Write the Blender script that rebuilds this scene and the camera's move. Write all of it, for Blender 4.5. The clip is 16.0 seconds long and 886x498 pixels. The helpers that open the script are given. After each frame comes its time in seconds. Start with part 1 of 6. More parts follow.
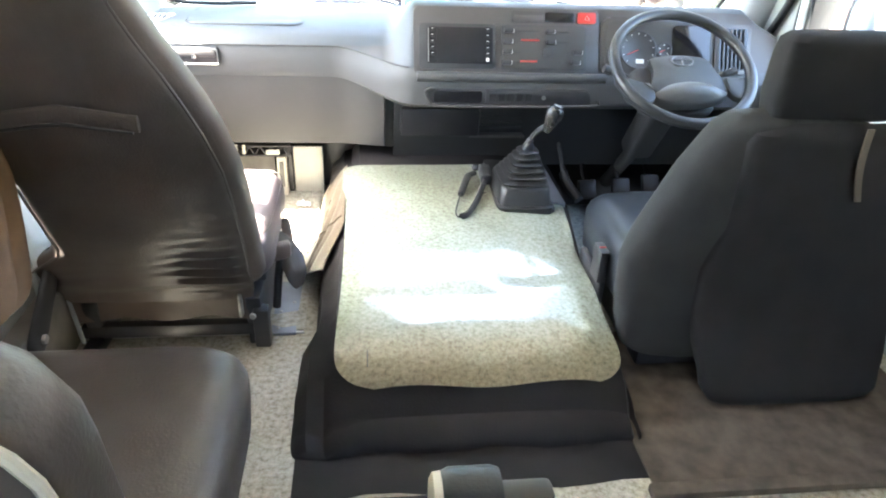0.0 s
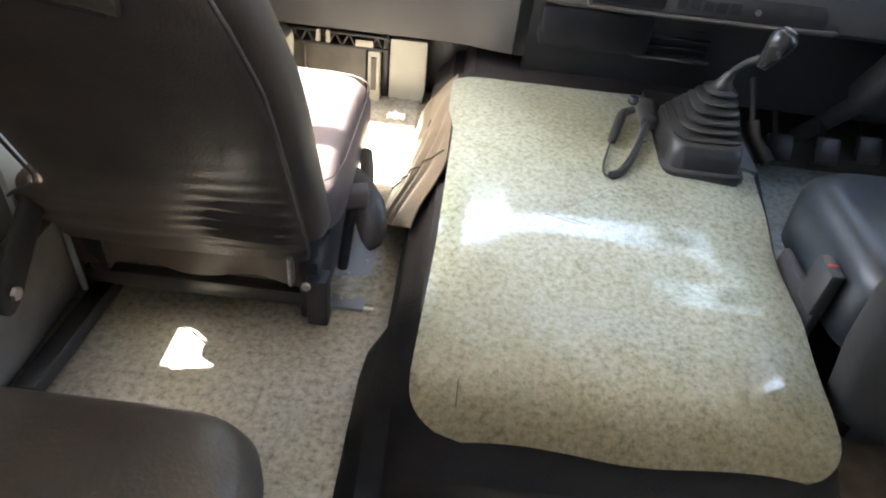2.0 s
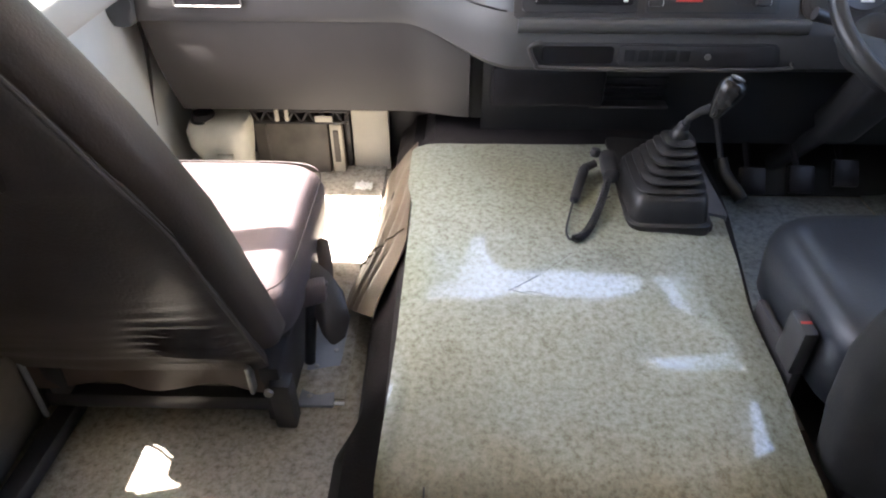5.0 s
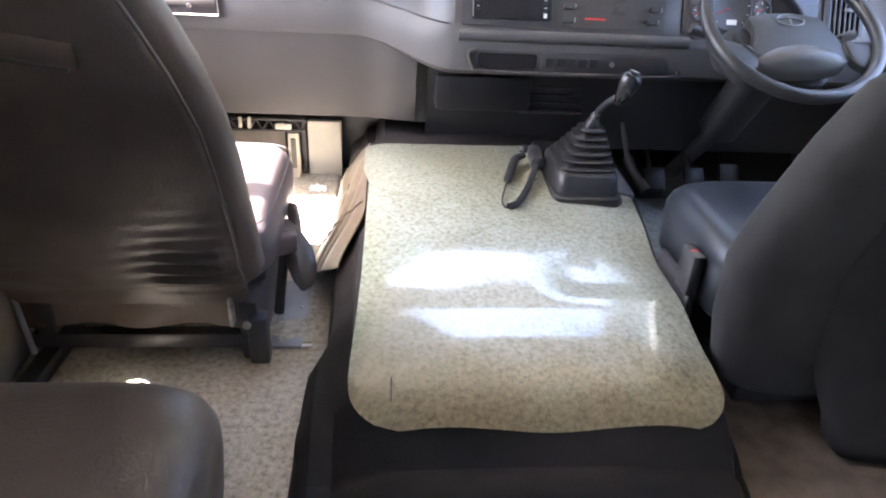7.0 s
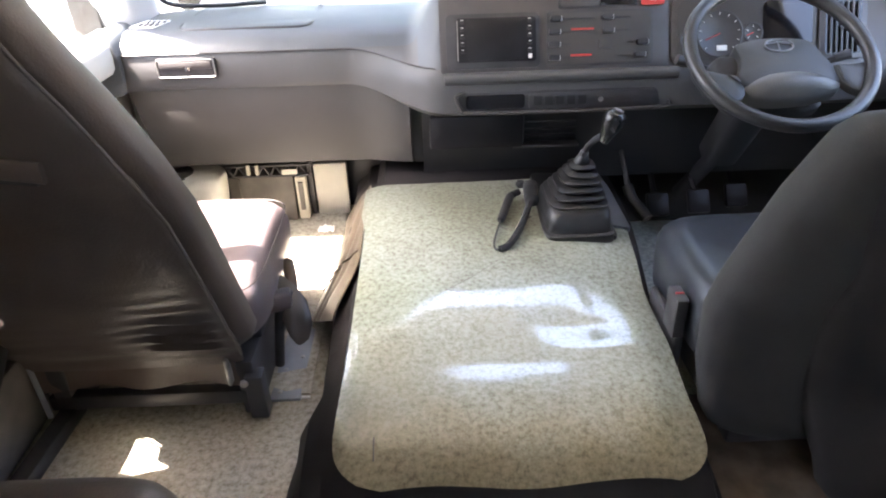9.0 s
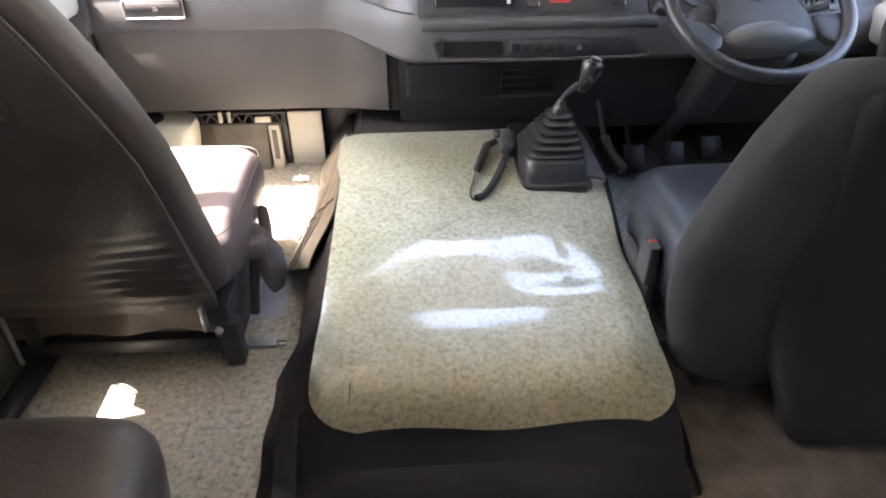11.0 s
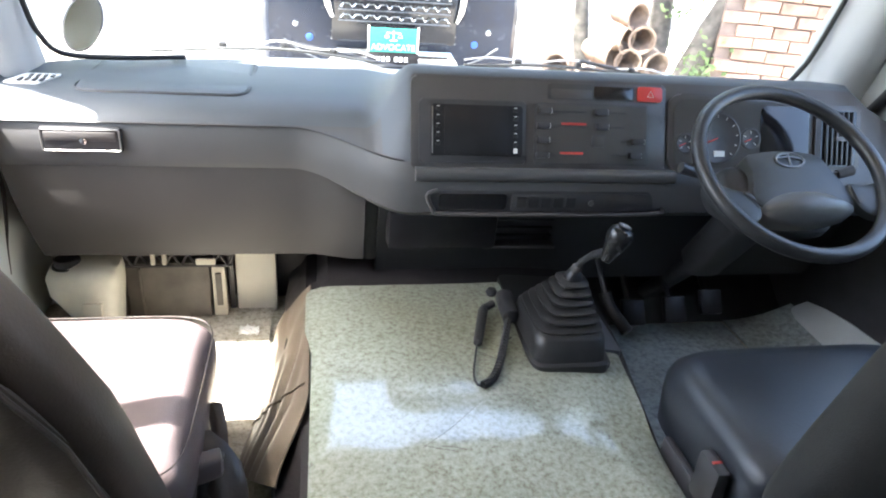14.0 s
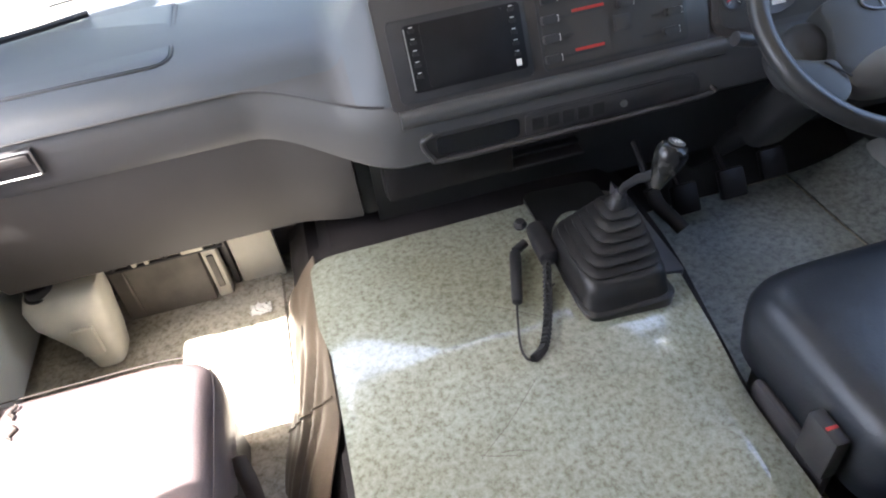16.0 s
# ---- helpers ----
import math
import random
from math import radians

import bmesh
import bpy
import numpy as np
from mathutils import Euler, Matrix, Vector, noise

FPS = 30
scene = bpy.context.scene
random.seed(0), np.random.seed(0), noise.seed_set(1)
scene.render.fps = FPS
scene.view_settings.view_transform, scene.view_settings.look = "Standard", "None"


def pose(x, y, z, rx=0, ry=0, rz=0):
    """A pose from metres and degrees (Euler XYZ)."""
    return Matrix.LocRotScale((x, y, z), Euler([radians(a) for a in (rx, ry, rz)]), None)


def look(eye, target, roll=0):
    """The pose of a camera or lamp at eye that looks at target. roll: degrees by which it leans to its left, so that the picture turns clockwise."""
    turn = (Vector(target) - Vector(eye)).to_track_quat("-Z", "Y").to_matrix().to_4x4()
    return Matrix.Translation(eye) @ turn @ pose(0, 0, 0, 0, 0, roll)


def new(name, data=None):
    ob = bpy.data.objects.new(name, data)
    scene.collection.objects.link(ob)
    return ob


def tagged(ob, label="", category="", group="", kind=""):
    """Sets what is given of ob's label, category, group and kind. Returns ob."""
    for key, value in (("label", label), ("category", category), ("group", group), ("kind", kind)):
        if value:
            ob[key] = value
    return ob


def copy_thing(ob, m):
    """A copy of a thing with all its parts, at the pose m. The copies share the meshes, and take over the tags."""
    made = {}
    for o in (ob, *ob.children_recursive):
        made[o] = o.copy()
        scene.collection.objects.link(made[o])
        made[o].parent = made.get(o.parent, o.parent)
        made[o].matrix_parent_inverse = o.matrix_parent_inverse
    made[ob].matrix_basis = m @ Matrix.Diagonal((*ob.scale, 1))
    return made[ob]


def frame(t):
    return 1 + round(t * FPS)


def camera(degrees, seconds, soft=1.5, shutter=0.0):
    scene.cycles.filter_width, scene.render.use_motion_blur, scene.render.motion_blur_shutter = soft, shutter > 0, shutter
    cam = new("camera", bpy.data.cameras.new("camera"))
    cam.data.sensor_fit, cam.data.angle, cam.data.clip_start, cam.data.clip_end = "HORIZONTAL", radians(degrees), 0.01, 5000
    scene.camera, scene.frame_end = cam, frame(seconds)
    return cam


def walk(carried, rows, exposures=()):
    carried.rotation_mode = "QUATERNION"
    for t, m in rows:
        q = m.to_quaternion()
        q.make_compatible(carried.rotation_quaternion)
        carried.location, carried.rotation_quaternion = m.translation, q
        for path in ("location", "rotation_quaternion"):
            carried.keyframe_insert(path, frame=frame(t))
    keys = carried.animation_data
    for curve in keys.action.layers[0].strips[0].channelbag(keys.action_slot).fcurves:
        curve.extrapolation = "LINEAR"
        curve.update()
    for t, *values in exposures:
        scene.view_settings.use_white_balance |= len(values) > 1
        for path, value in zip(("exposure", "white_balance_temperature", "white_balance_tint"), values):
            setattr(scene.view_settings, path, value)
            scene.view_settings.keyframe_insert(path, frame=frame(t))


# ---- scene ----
cam = camera(67.5, 16.0, soft=2.0)
PATH = [
    (0, (-0.243, -0.886, 0.991), (-0.017, 0.837, 0.0), 2.8),
    (0.5, (-0.269, -0.791, 0.997), (-0.112, 0.928, -0.013), 4.6),
    (1, (-0.283, -0.638, 0.951), (0.02, 1.075, -0.036), 5.0),
    (1.5, (-0.302, -0.517, 0.908), (-0.036, 1.093, -0.25), 7.7),
    (2, (-0.29, -0.398, 0.852), (-0.289, 1.144, -0.422), 6.8),
    (2.5, (-0.266, -0.291, 0.884), (-0.13, 1.231, -0.406), -0.4),
    (3, (-0.28, -0.222, 0.935), (-0.111, 1.351, -0.289), 11.8),
    (3.2, (-0.297, -0.231, 0.957), (-0.107, 1.314, -0.299), 7.8),
    (5.3, (-0.202, -0.351, 0.894), (-0.247, 1.258, -0.292), -0.1),
    (5.5, (-0.221, -0.403, 0.851), (-0.157, 1.267, -0.247), 0.2),
    (6, (-0.306, -0.578, 0.836), (-0.177, 1.109, -0.232), 1.3),
    (6.5, (-0.334, -0.635, 0.852), (-0.138, 1.045, -0.216), 6.4),
    (7, (-0.258, -0.594, 0.829), (-0.086, 1.125, -0.179), 3.5),
    (7.5, (-0.179, -0.58, 0.851), (-0.126, 1.138, -0.172), 1.0),
    (8, (-0.154, -0.564, 0.891), (-0.069, 1.153, -0.131), -1.0),
    (8.2, (-0.133, -0.578, 0.915), (-0.062, 1.141, -0.103), -1.5),
    (10.3, (-0.149, -0.562, 0.938), (-0.171, 1.163, -0.073), -0.7),
    (10.5, (-0.141, -0.569, 0.939), (-0.151, 1.134, -0.109), -0.6),
    (11, (-0.138, -0.582, 0.916), (-0.046, 1.07, -0.208), -0.2),
    (11.5, (-0.154, -0.586, 0.912), (-0.091, 1.068, -0.211), 1.7),
    (12, (-0.162, -0.592, 0.915), (-0.147, 1.081, -0.18), 2.0),
    (12.5, (-0.174, -0.595, 0.917), (-0.201, 1.127, -0.101), 1.3),
    (13, (-0.197, -0.543, 0.915), (-0.275, 1.18, -0.097), 0.4),
    (13.5, (-0.243, -0.442, 0.927), (-0.136, 1.272, -0.097), 0.2),
    (14, (-0.281, -0.246, 0.949), (0.084, 1.498, 0.039), 5.0),
    (14.5, (-0.371, -0.179, 0.947), (-0.131, 1.549, -0.03), 2.2),
    (15, (-0.284, -0.059, 0.869), (0.012, 1.534, -0.304), 1.9),
    (15.5, (-0.183, 0.077, 0.983), (0.087, 1.581, -0.308), -4.6),
    (16, (-0.203, 0.054, 1.016), (0.025, 1.531, -0.313), -8.9),
]
EXPO = [(0.0, 5.6, 6250, 8), (1.0, 4.9, 6300, 9), (2.2, 4.75, 6600, 11), (3.0, 4.2, 6350, 12), (5.5, 4.25, 6400, 21), (6.2, 4.76, 6350, 24), (7.0, 5.03, 6350, 22), (8.0, 4.9, 6450, 19), (10.5, 4.8, 6700, 19), (11.5, 4.8, 6700, 19), (13.3, 4.9, 6500, 14), (14.0, 4.28, 6150, 11), (14.5, 3.92, 6150, 12), (16.0, 4.1, 6250, 16)]
walk(cam, [(t, look(eye, target, roll)) for t, eye, target, roll in PATH], EXPO)

# ---------- world, sun ----------
SUN_EL, SUN_AZ = radians(63.9), radians(-104)
world = bpy.data.worlds.new("daylight")
scene.world = world
world.use_nodes = True
wn = world.node_tree.nodes
sky = wn.new("ShaderNodeTexSky")
sky.sky_type, sky.sun_disc = "NISHITA", False
sky.sun_elevation, sky.sun_rotation = SUN_EL, SUN_AZ
sky.dust_density = 5.0
wn["Background"].inputs["Strength"].default_value = 0.12
world.node_tree.links.new(sky.outputs["Color"], wn["Background"].inputs["Color"])
sun = new("sun", bpy.data.lights.new("sun", "SUN"))
sun.data.energy, sun.data.angle, sun.data.color = 3.1, radians(0.5), (1.0, 0.95, 0.88)
sun.matrix_basis = look((-1.0, -0.25, 2.1), (0, 0, 0))


# ---------- materials ----------
def mat(name, base, rough=0.6, metal=0.0, var=0.15, scale=12.0, bump=0.1, bump_scale=300.0, spec=0.5, dirt=None, coat=0.0):
    """A procedural surface: base colour varied at two scales, grain as relief, uneven gloss."""
    m = bpy.data.materials.new(name)
    m.use_nodes = True
    n, l = m.node_tree.nodes, m.node_tree.links
    b = n["Principled BSDF"]
    tc = n.new("ShaderNodeTexCoord")
    big = n.new("ShaderNodeTexNoise")
    big.inputs["Scale"].default_value, big.inputs["Detail"].default_value = scale, 6
    l.new(tc.outputs["Object"], big.inputs["Vector"])
    ramp = n.new("ShaderNodeValToRGB")
    d = dirt or tuple(c * (1 - var * 1.6) for c in base)
    ramp.color_ramp.elements[0].color = (*d, 1)
    ramp.color_ramp.elements[1].color = (*[min(c * (1 + var), 1) for c in base], 1)
    ramp.color_ramp.elements[0].position, ramp.color_ramp.elements[1].position = 0.3, 0.65
    l.new(big.outputs["Fac"], ramp.inputs["Fac"])
    l.new(ramp.outputs["Color"], b.inputs["Base Color"])
    fine = n.new("ShaderNodeTexNoise")
    fine.inputs["Scale"].default_value, fine.inputs["Detail"].default_value = bump_scale, 3
    l.new(tc.outputs["Object"], fine.inputs["Vector"])
    if bump:
        bp = n.new("ShaderNodeBump")
        bp.inputs["Strength"].default_value, bp.inputs["Distance"].default_value = bump, 0.002
        l.new(fine.outputs["Fac"], bp.inputs["Height"])
        l.new(bp.outputs["Normal"], b.inputs["Normal"])
    mr = n.new("ShaderNodeMapRange")
    mr.inputs["To Min"].default_value, mr.inputs["To Max"].default_value = max(rough - 0.1, 0.02), min(rough + 0.1, 1)
    l.new(big.outputs["Fac"], mr.inputs["Value"])
    l.new(mr.outputs["Result"], b.inputs["Roughness"])
    b.inputs["Metallic"].default_value = metal
    b.inputs["Specular IOR Level"].default_value = spec
    b.inputs["Coat Weight"].default_value = coat
    return m


def fleck(name, colors, rough, scale, soil=None, coat=0.0):
    """Printed vinyl: small flecks of several colours, on a slightly wavy sheet."""
    m = bpy.data.materials.new(name)
    m.use_nodes = True
    n, l = m.node_tree.nodes, m.node_tree.links
    b = n["Principled BSDF"]
    tc = n.new("ShaderNodeTexCoord")
    a = n.new("ShaderNodeTexNoise")
    a.inputs["Scale"].default_value, a.inputs["Detail"].default_value, a.inputs["Roughness"].default_value = scale, 4, 0.7
    l.new(tc.outputs["Object"], a.inputs["Vector"])
    ramp = n.new("ShaderNodeValToRGB")
    ramp.color_ramp.interpolation = "LINEAR"
    els = ramp.color_ramp.elements
    while len(els) < len(colors):
        els.new(0.5)
    for e, (p, c) in zip(els, colors):
        e.position, e.color = p, (*c, 1)
    l.new(a.outputs["Fac"], ramp.inputs["Fac"])
    big = n.new("ShaderNodeTexNoise")
    big.inputs["Scale"].default_value, big.inputs["Detail"].default_value = 3.0, 5
    l.new(tc.outputs["Object"], big.inputs["Vector"])
    br = n.new("ShaderNodeValToRGB")
    br.color_ramp.elements[0].position, br.color_ramp.elements[0].color = 0.35, (0.78, 0.74, 0.66, 1)
    br.color_ramp.elements[1].position, br.color_ramp.elements[1].color = 0.6, (1, 1, 1, 1)
    l.new(big.outputs["Fac"], br.inputs["Fac"])
    mx = n.new("ShaderNodeMix")
    mx.data_type, mx.blend_type = "RGBA", "MULTIPLY"
    mx.inputs["Factor"].default_value = 1.0
    l.new(ramp.outputs["Color"], mx.inputs["A"])
    l.new(br.outputs["Color"], mx.inputs["B"])
    l.new(mx.outputs["Result"], b.inputs["Base Color"])
    mr = n.new("ShaderNodeMapRange")
    mr.inputs["To Min"].default_value, mr.inputs["To Max"].default_value = max(rough - 0.04, 0.02), rough + 0.08
    l.new(big.outputs["Fac"], mr.inputs["Value"])
    l.new(mr.outputs["Result"], b.inputs["Roughness"])
    b.inputs["Coat Weight"].default_value, b.inputs["Coat Roughness"].default_value = coat, 0.085
    b.inputs["Coat IOR"].default_value = 1.72
    bp = n.new("ShaderNodeBump")
    bp.inputs["Strength"].default_value, bp.inputs["Distance"].default_value = 0.05, 0.001
    l.new(a.outputs["Fac"], bp.inputs["Height"])
    l.new(bp.outputs["Normal"], b.inputs["Normal"])
    if soil:
        # brown grime ground into the fore-and-aft end of the sheet, ragged at its edge
        sp, gn = n.new("ShaderNodeSeparateXYZ"), n.new("ShaderNodeTexNoise")
        gn.inputs["Scale"].default_value, gn.inputs["Detail"].default_value = 14.0, 5
        l.new(tc.outputs["Object"], sp.inputs["Vector"])
        l.new(tc.outputs["Object"], gn.inputs["Vector"])
        ma = n.new("ShaderNodeMath")
        ma.operation = "MULTIPLY_ADD"
        ma.inputs[1].default_value = 0.16
        l.new(gn.outputs["Fac"], ma.inputs[0])
        l.new(sp.outputs["Y"], ma.inputs[2])
        sr = n.new("ShaderNodeMapRange")
        for key, value in zip(("From Min", "From Max", "To Min", "To Max"), (soil[0] + 0.08, soil[1] + 0.08, 1.0, 0.0)):
            sr.inputs[key].default_value = value
        l.new(ma.outputs["Value"], sr.inputs["Value"])
        old = b.inputs["Base Color"].links[0].from_socket
        sm = n.new("ShaderNodeMix")
        sm.data_type, sm.blend_type = "RGBA", "MULTIPLY"
        sm.inputs[7].default_value = (*soil[2], 1)
        l.new(sr.outputs["Result"], sm.inputs[0])
        l.new(old, sm.inputs[6])
        l.new(sm.outputs[2], b.inputs["Base Color"])
    return m


def glass(name, tint=(0.95, 0.97, 0.96)):
    m = bpy.data.materials.new(name)
    m.use_nodes = True
    n, l = m.node_tree.nodes, m.node_tree.links
    n.remove(n["Principled BSDF"])
    tr, gl, mix = n.new("ShaderNodeBsdfTransparent"), n.new("ShaderNodeBsdfGlossy"), n.new("ShaderNodeMixShader")
    tr.inputs["Color"].default_value = (*tint, 1)
    gl.inputs["Roughness"].default_value = 0.02
    lw, pw = n.new("ShaderNodeLayerWeight"), n.new("ShaderNodeMath")
    pw.operation = "POWER"
    pw.inputs[1].default_value = 5.0
    l.new(lw.outputs["Facing"], pw.inputs[0])
    ad = n.new("ShaderNodeMath")
    ad.operation = "MULTIPLY_ADD"
    ad.inputs[1].default_value, ad.inputs[2].default_value = 0.9, 0.02
    l.new(pw.outputs["Value"], ad.inputs[0])
    l.new(ad.outputs["Value"], mix.inputs["Fac"])
    l.new(tr.outputs["BSDF"], mix.inputs[1])
    l.new(gl.outputs["BSDF"], mix.inputs[2])
    l.new(mix.outputs["Shader"], n["Material Output"].inputs["Surface"])
    return m


VINYL = fleck("flecked_vinyl", [(0.34, (0.150, 0.148, 0.108)), (0.44, (0.220, 0.236, 0.188)), (0.53, (0.270, 0.296, 0.248)), (0.66, (0.335, 0.360, 0.312))], 0.3, 112, (0.15, 0.30, (0.86, 0.70, 0.52)), coat=1.0)
FLOORV = fleck("flecked_floor", [(0.33, (0.25, 0.22, 0.17)), (0.43, (0.40, 0.37, 0.30)), (0.53, (0.50, 0.47, 0.40)), (0.66, (0.60, 0.57, 0.50))], 0.45, 85)
BROWNCARPET = mat("tan_carpet", (0.105, 0.082, 0.061), 0.95, var=0.25, scale=25, bump=0.8, bump_scale=500)
LEATHER = mat("black_leatherette", (0.060, 0.049, 0.042), 0.38, var=0.2, scale=8, bump=0.25, bump_scale=260)
LEATHERW = mat("mauve_leatherette", (0.125, 0.098, 0.096), 0.4, var=0.15, scale=8, bump=0.2, bump_scale=260)
LEATHERS = mat("brown_grey_leatherette", (0.094, 0.070, 0.056), 0.52, var=0.15, scale=8, bump=0.2, bump_scale=260)
LEATHERJ = mat("worn_dark_leatherette", (0.078, 0.065, 0.059), 0.40, var=0.2, scale=8, bump=0.25, bump_scale=260)
COVERM = mat("dull_black_covering", (0.015, 0.0128, 0.0135), 0.62, var=0.25, scale=9, bump=0.3, bump_scale=240, spec=0.3)
LEATHERB = mat("seat_back_leatherette", (0.105, 0.086, 0.074), 0.46, var=0.2, scale=7, bump=0.3, bump_scale=240, spec=0.35)
# brown paints sun bounce on the dark drape; plain tan on the strap
LEATHERD = mat("bounce_brown_leatherette", (0.135, 0.108, 0.080), 0.36, var=0.2, scale=10, bump=0.25, bump_scale=240)
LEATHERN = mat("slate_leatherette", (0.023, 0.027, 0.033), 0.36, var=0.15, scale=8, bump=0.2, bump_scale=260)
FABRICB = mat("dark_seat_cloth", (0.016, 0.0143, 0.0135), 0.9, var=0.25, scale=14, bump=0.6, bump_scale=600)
FABRICG = mat("grey_seat_cloth", (0.033, 0.0325, 0.0305), 0.9, var=0.15, scale=14, bump=0.6, bump_scale=600)
DASHTOP = mat("grey_dash_plastic", (0.072, 0.081, 0.090), 0.48, var=0.08, scale=5, bump=0.25, bump_scale=700)
DASHLIP = mat("taupe_dash_plastic", (0.078, 0.077, 0.076), 0.5, var=0.08, scale=5, bump=0.2, bump_scale=700)
DASHLOW = mat("dark_taupe_plastic", (0.055, 0.051, 0.047), 0.7, var=0.1, scale=5, bump=0.2, bump_scale=700)
FASCIA = mat("fascia_plastic", (0.060, 0.055, 0.052), 0.4, var=0.1, scale=6, bump=0.1, bump_scale=700)
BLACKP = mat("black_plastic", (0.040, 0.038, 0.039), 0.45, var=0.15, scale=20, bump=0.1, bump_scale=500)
DARKP = mat("dark_column_plastic", (0.018, 0.018, 0.019), 0.6, var=0.15, scale=20, bump=0.1, bump_scale=500)
SATINB = mat("satin_black", (0.012, 0.011, 0.012), 0.42, var=0.15, scale=20, bump=0.05, spec=0.3)
GLOSSB = mat("gloss_black", (0.010, 0.010, 0.012), 0.12, var=0.1, scale=20, bump=0.0)
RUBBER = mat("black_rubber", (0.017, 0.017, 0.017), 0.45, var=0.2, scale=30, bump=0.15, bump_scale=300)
WALLG = mat("grey_wall_panel", (0.45, 0.46, 0.44), 0.55, var=0.08, scale=4, bump=0.15, bump_scale=500)
DOORP = mat("pale_door_panel", (0.66, 0.70, 0.70), 0.5, var=0.06, scale=5, bump=0.1, bump_scale=500)
PILLARM = mat("pale_pillar_trim", (0.46, 0.47, 0.47), 0.5, var=0.05, scale=5, bump=0.1, bump_scale=500)
HEADL = mat("headliner_cloth", (0.66, 0.62, 0.55), 0.95, var=0.06, scale=6, bump=0.4, bump_scale=500)
METALG = mat("painted_grey_metal", (0.28, 0.30, 0.33), 0.45, var=0.15, scale=12, bump=0.1, bump_scale=200)
CREAM = mat("cream_panel", (0.60, 0.57, 0.48), 0.6, var=0.1, scale=8, bump=0.15, bump_scale=300)
CHROME = mat("chrome", (0.75, 0.75, 0.75), 0.12, metal=1.0, var=0.05, bump=0)
STEEL = mat("worn_steel", (0.45, 0.44, 0.42), 0.4, metal=0.9, var=0.2, scale=40, bump=0.1)
RED = mat("red_plastic", (0.55, 0.05, 0.04), 0.4, var=0.1, bump=0.05)
WHITEP = mat("white_print", (0.75, 0.75, 0.72), 0.5, var=0.05, bump=0.0)
TANK = mat("milky_plastic", (0.72, 0.70, 0.60), 0.45, var=0.1, scale=14, bump=0.1)
CURTAIN = mat("tan_curtain_cloth", (0.31, 0.185, 0.11), 0.9, var=0.12, scale=20, bump=0.5, bump_scale=600)
WHEELR = mat("wheel_leather", (0.030, 0.031, 0.032), 0.36, var=0.2, scale=25, bump=0.2, bump_scale=400)
WHEELP = mat("wheel_hub_plastic", (0.034, 0.037, 0.037), 0.5, var=0.1, scale=12, bump=0.15, bump_scale=500)
GROUNDM = mat("dusty_yard_ground", (0.36, 0.33, 0.29), 0.95, var=0.2, scale=1.2, bump=0.6, bump_scale=30)
TRIMST = mat("dusty_chrome_trim", (0.16, 0.165, 0.17), 0.4, metal=0.7, var=0.2, scale=30, bump=0.05)
CARP = mat("black_car_paint", (0.010, 0.014, 0.026), 0.25, var=0.1, bump=0.0, spec=0.35)
GREENP = mat("green_plate", (0.02, 0.32, 0.22), 0.45, var=0.05, bump=0.0)
GOLD = mat("gold_print", (0.55, 0.50, 0.25), 0.45, var=0.05, bump=0.0)
CLAY = mat("clay_pot", (0.24, 0.175, 0.13), 0.9, var=0.3, scale=12, bump=0.4, bump_scale=80)
BARK = mat("bark", (0.095, 0.085, 0.072), 0.95, var=0.35, scale=14, bump=0.9, bump_scale=40)
LEAFM = mat("leaf_green", (0.09, 0.14, 0.04), 0.6, var=0.3, scale=20, bump=0.1)
MORTAR = mat("mortar", (0.20, 0.155, 0.13), 0.95, var=0.2, scale=8, bump=0.5, bump_scale=60)
BODYOUT = mat("white_body_paint", (0.7, 0.7, 0.68), 0.4, var=0.05, bump=0.0)
DUSTY = mat("dusty_grey_case", (0.17, 0.155, 0.135), 0.75, var=0.2, scale=14, bump=0.2, bump_scale=200)
GREYV = fleck("grey_flecked_vinyl", [(0.33, (0.19, 0.22, 0.225)), (0.45, (0.29, 0.33, 0.335)), (0.55, (0.36, 0.41, 0.415)), (0.66, (0.43, 0.48, 0.485))], 0.45, 70)
BLUEP = mat("blue_plastic", (0.03, 0.10, 0.38), 0.45, var=0.15, scale=5, bump=0.1)
BRICK = mat("old_brick", (0.33, 0.215, 0.16), 0.95, var=0.3, scale=9, bump=0.6, bump_scale=70)
bn, bl = BRICK.node_tree.nodes, BRICK.node_tree.links
oi, hs = bn.new("ShaderNodeObjectInfo"), bn.new("ShaderNodeHueSaturation")
mrb = bn.new("ShaderNodeMapRange")
mrb.inputs["To Min"].default_value, mrb.inputs["To Max"].default_value = 0.65, 1.35
bl.new(oi.outputs["Random"], mrb.inputs["Value"])
bl.new(mrb.outputs["Result"], hs.inputs["Value"])
src = bn["Principled BSDF"].inputs["Base Color"].links[0].from_socket
bl.new(src, hs.inputs["Color"])
bl.new(hs.outputs["Color"], bn["Principled BSDF"].inputs["Base Color"])
PADGREY = mat("pad_grey", (0.085, 0.084, 0.08), 0.45, var=0.1, scale=12, bump=0.1)
GLASS = glass("clear_glass")


# ---------- mesh tools ----------
def root(name, loc, label="", category="", group="", kind=""):
    e = new(name)
    e.location = loc
    e.empty_display_size = 0.05
    return tagged(e, label, category, group, kind)


def base_of(ob):
    v = Vector((0, 0, 0))
    while ob is not None:
        v += ob.location
        ob = ob.parent
    return v


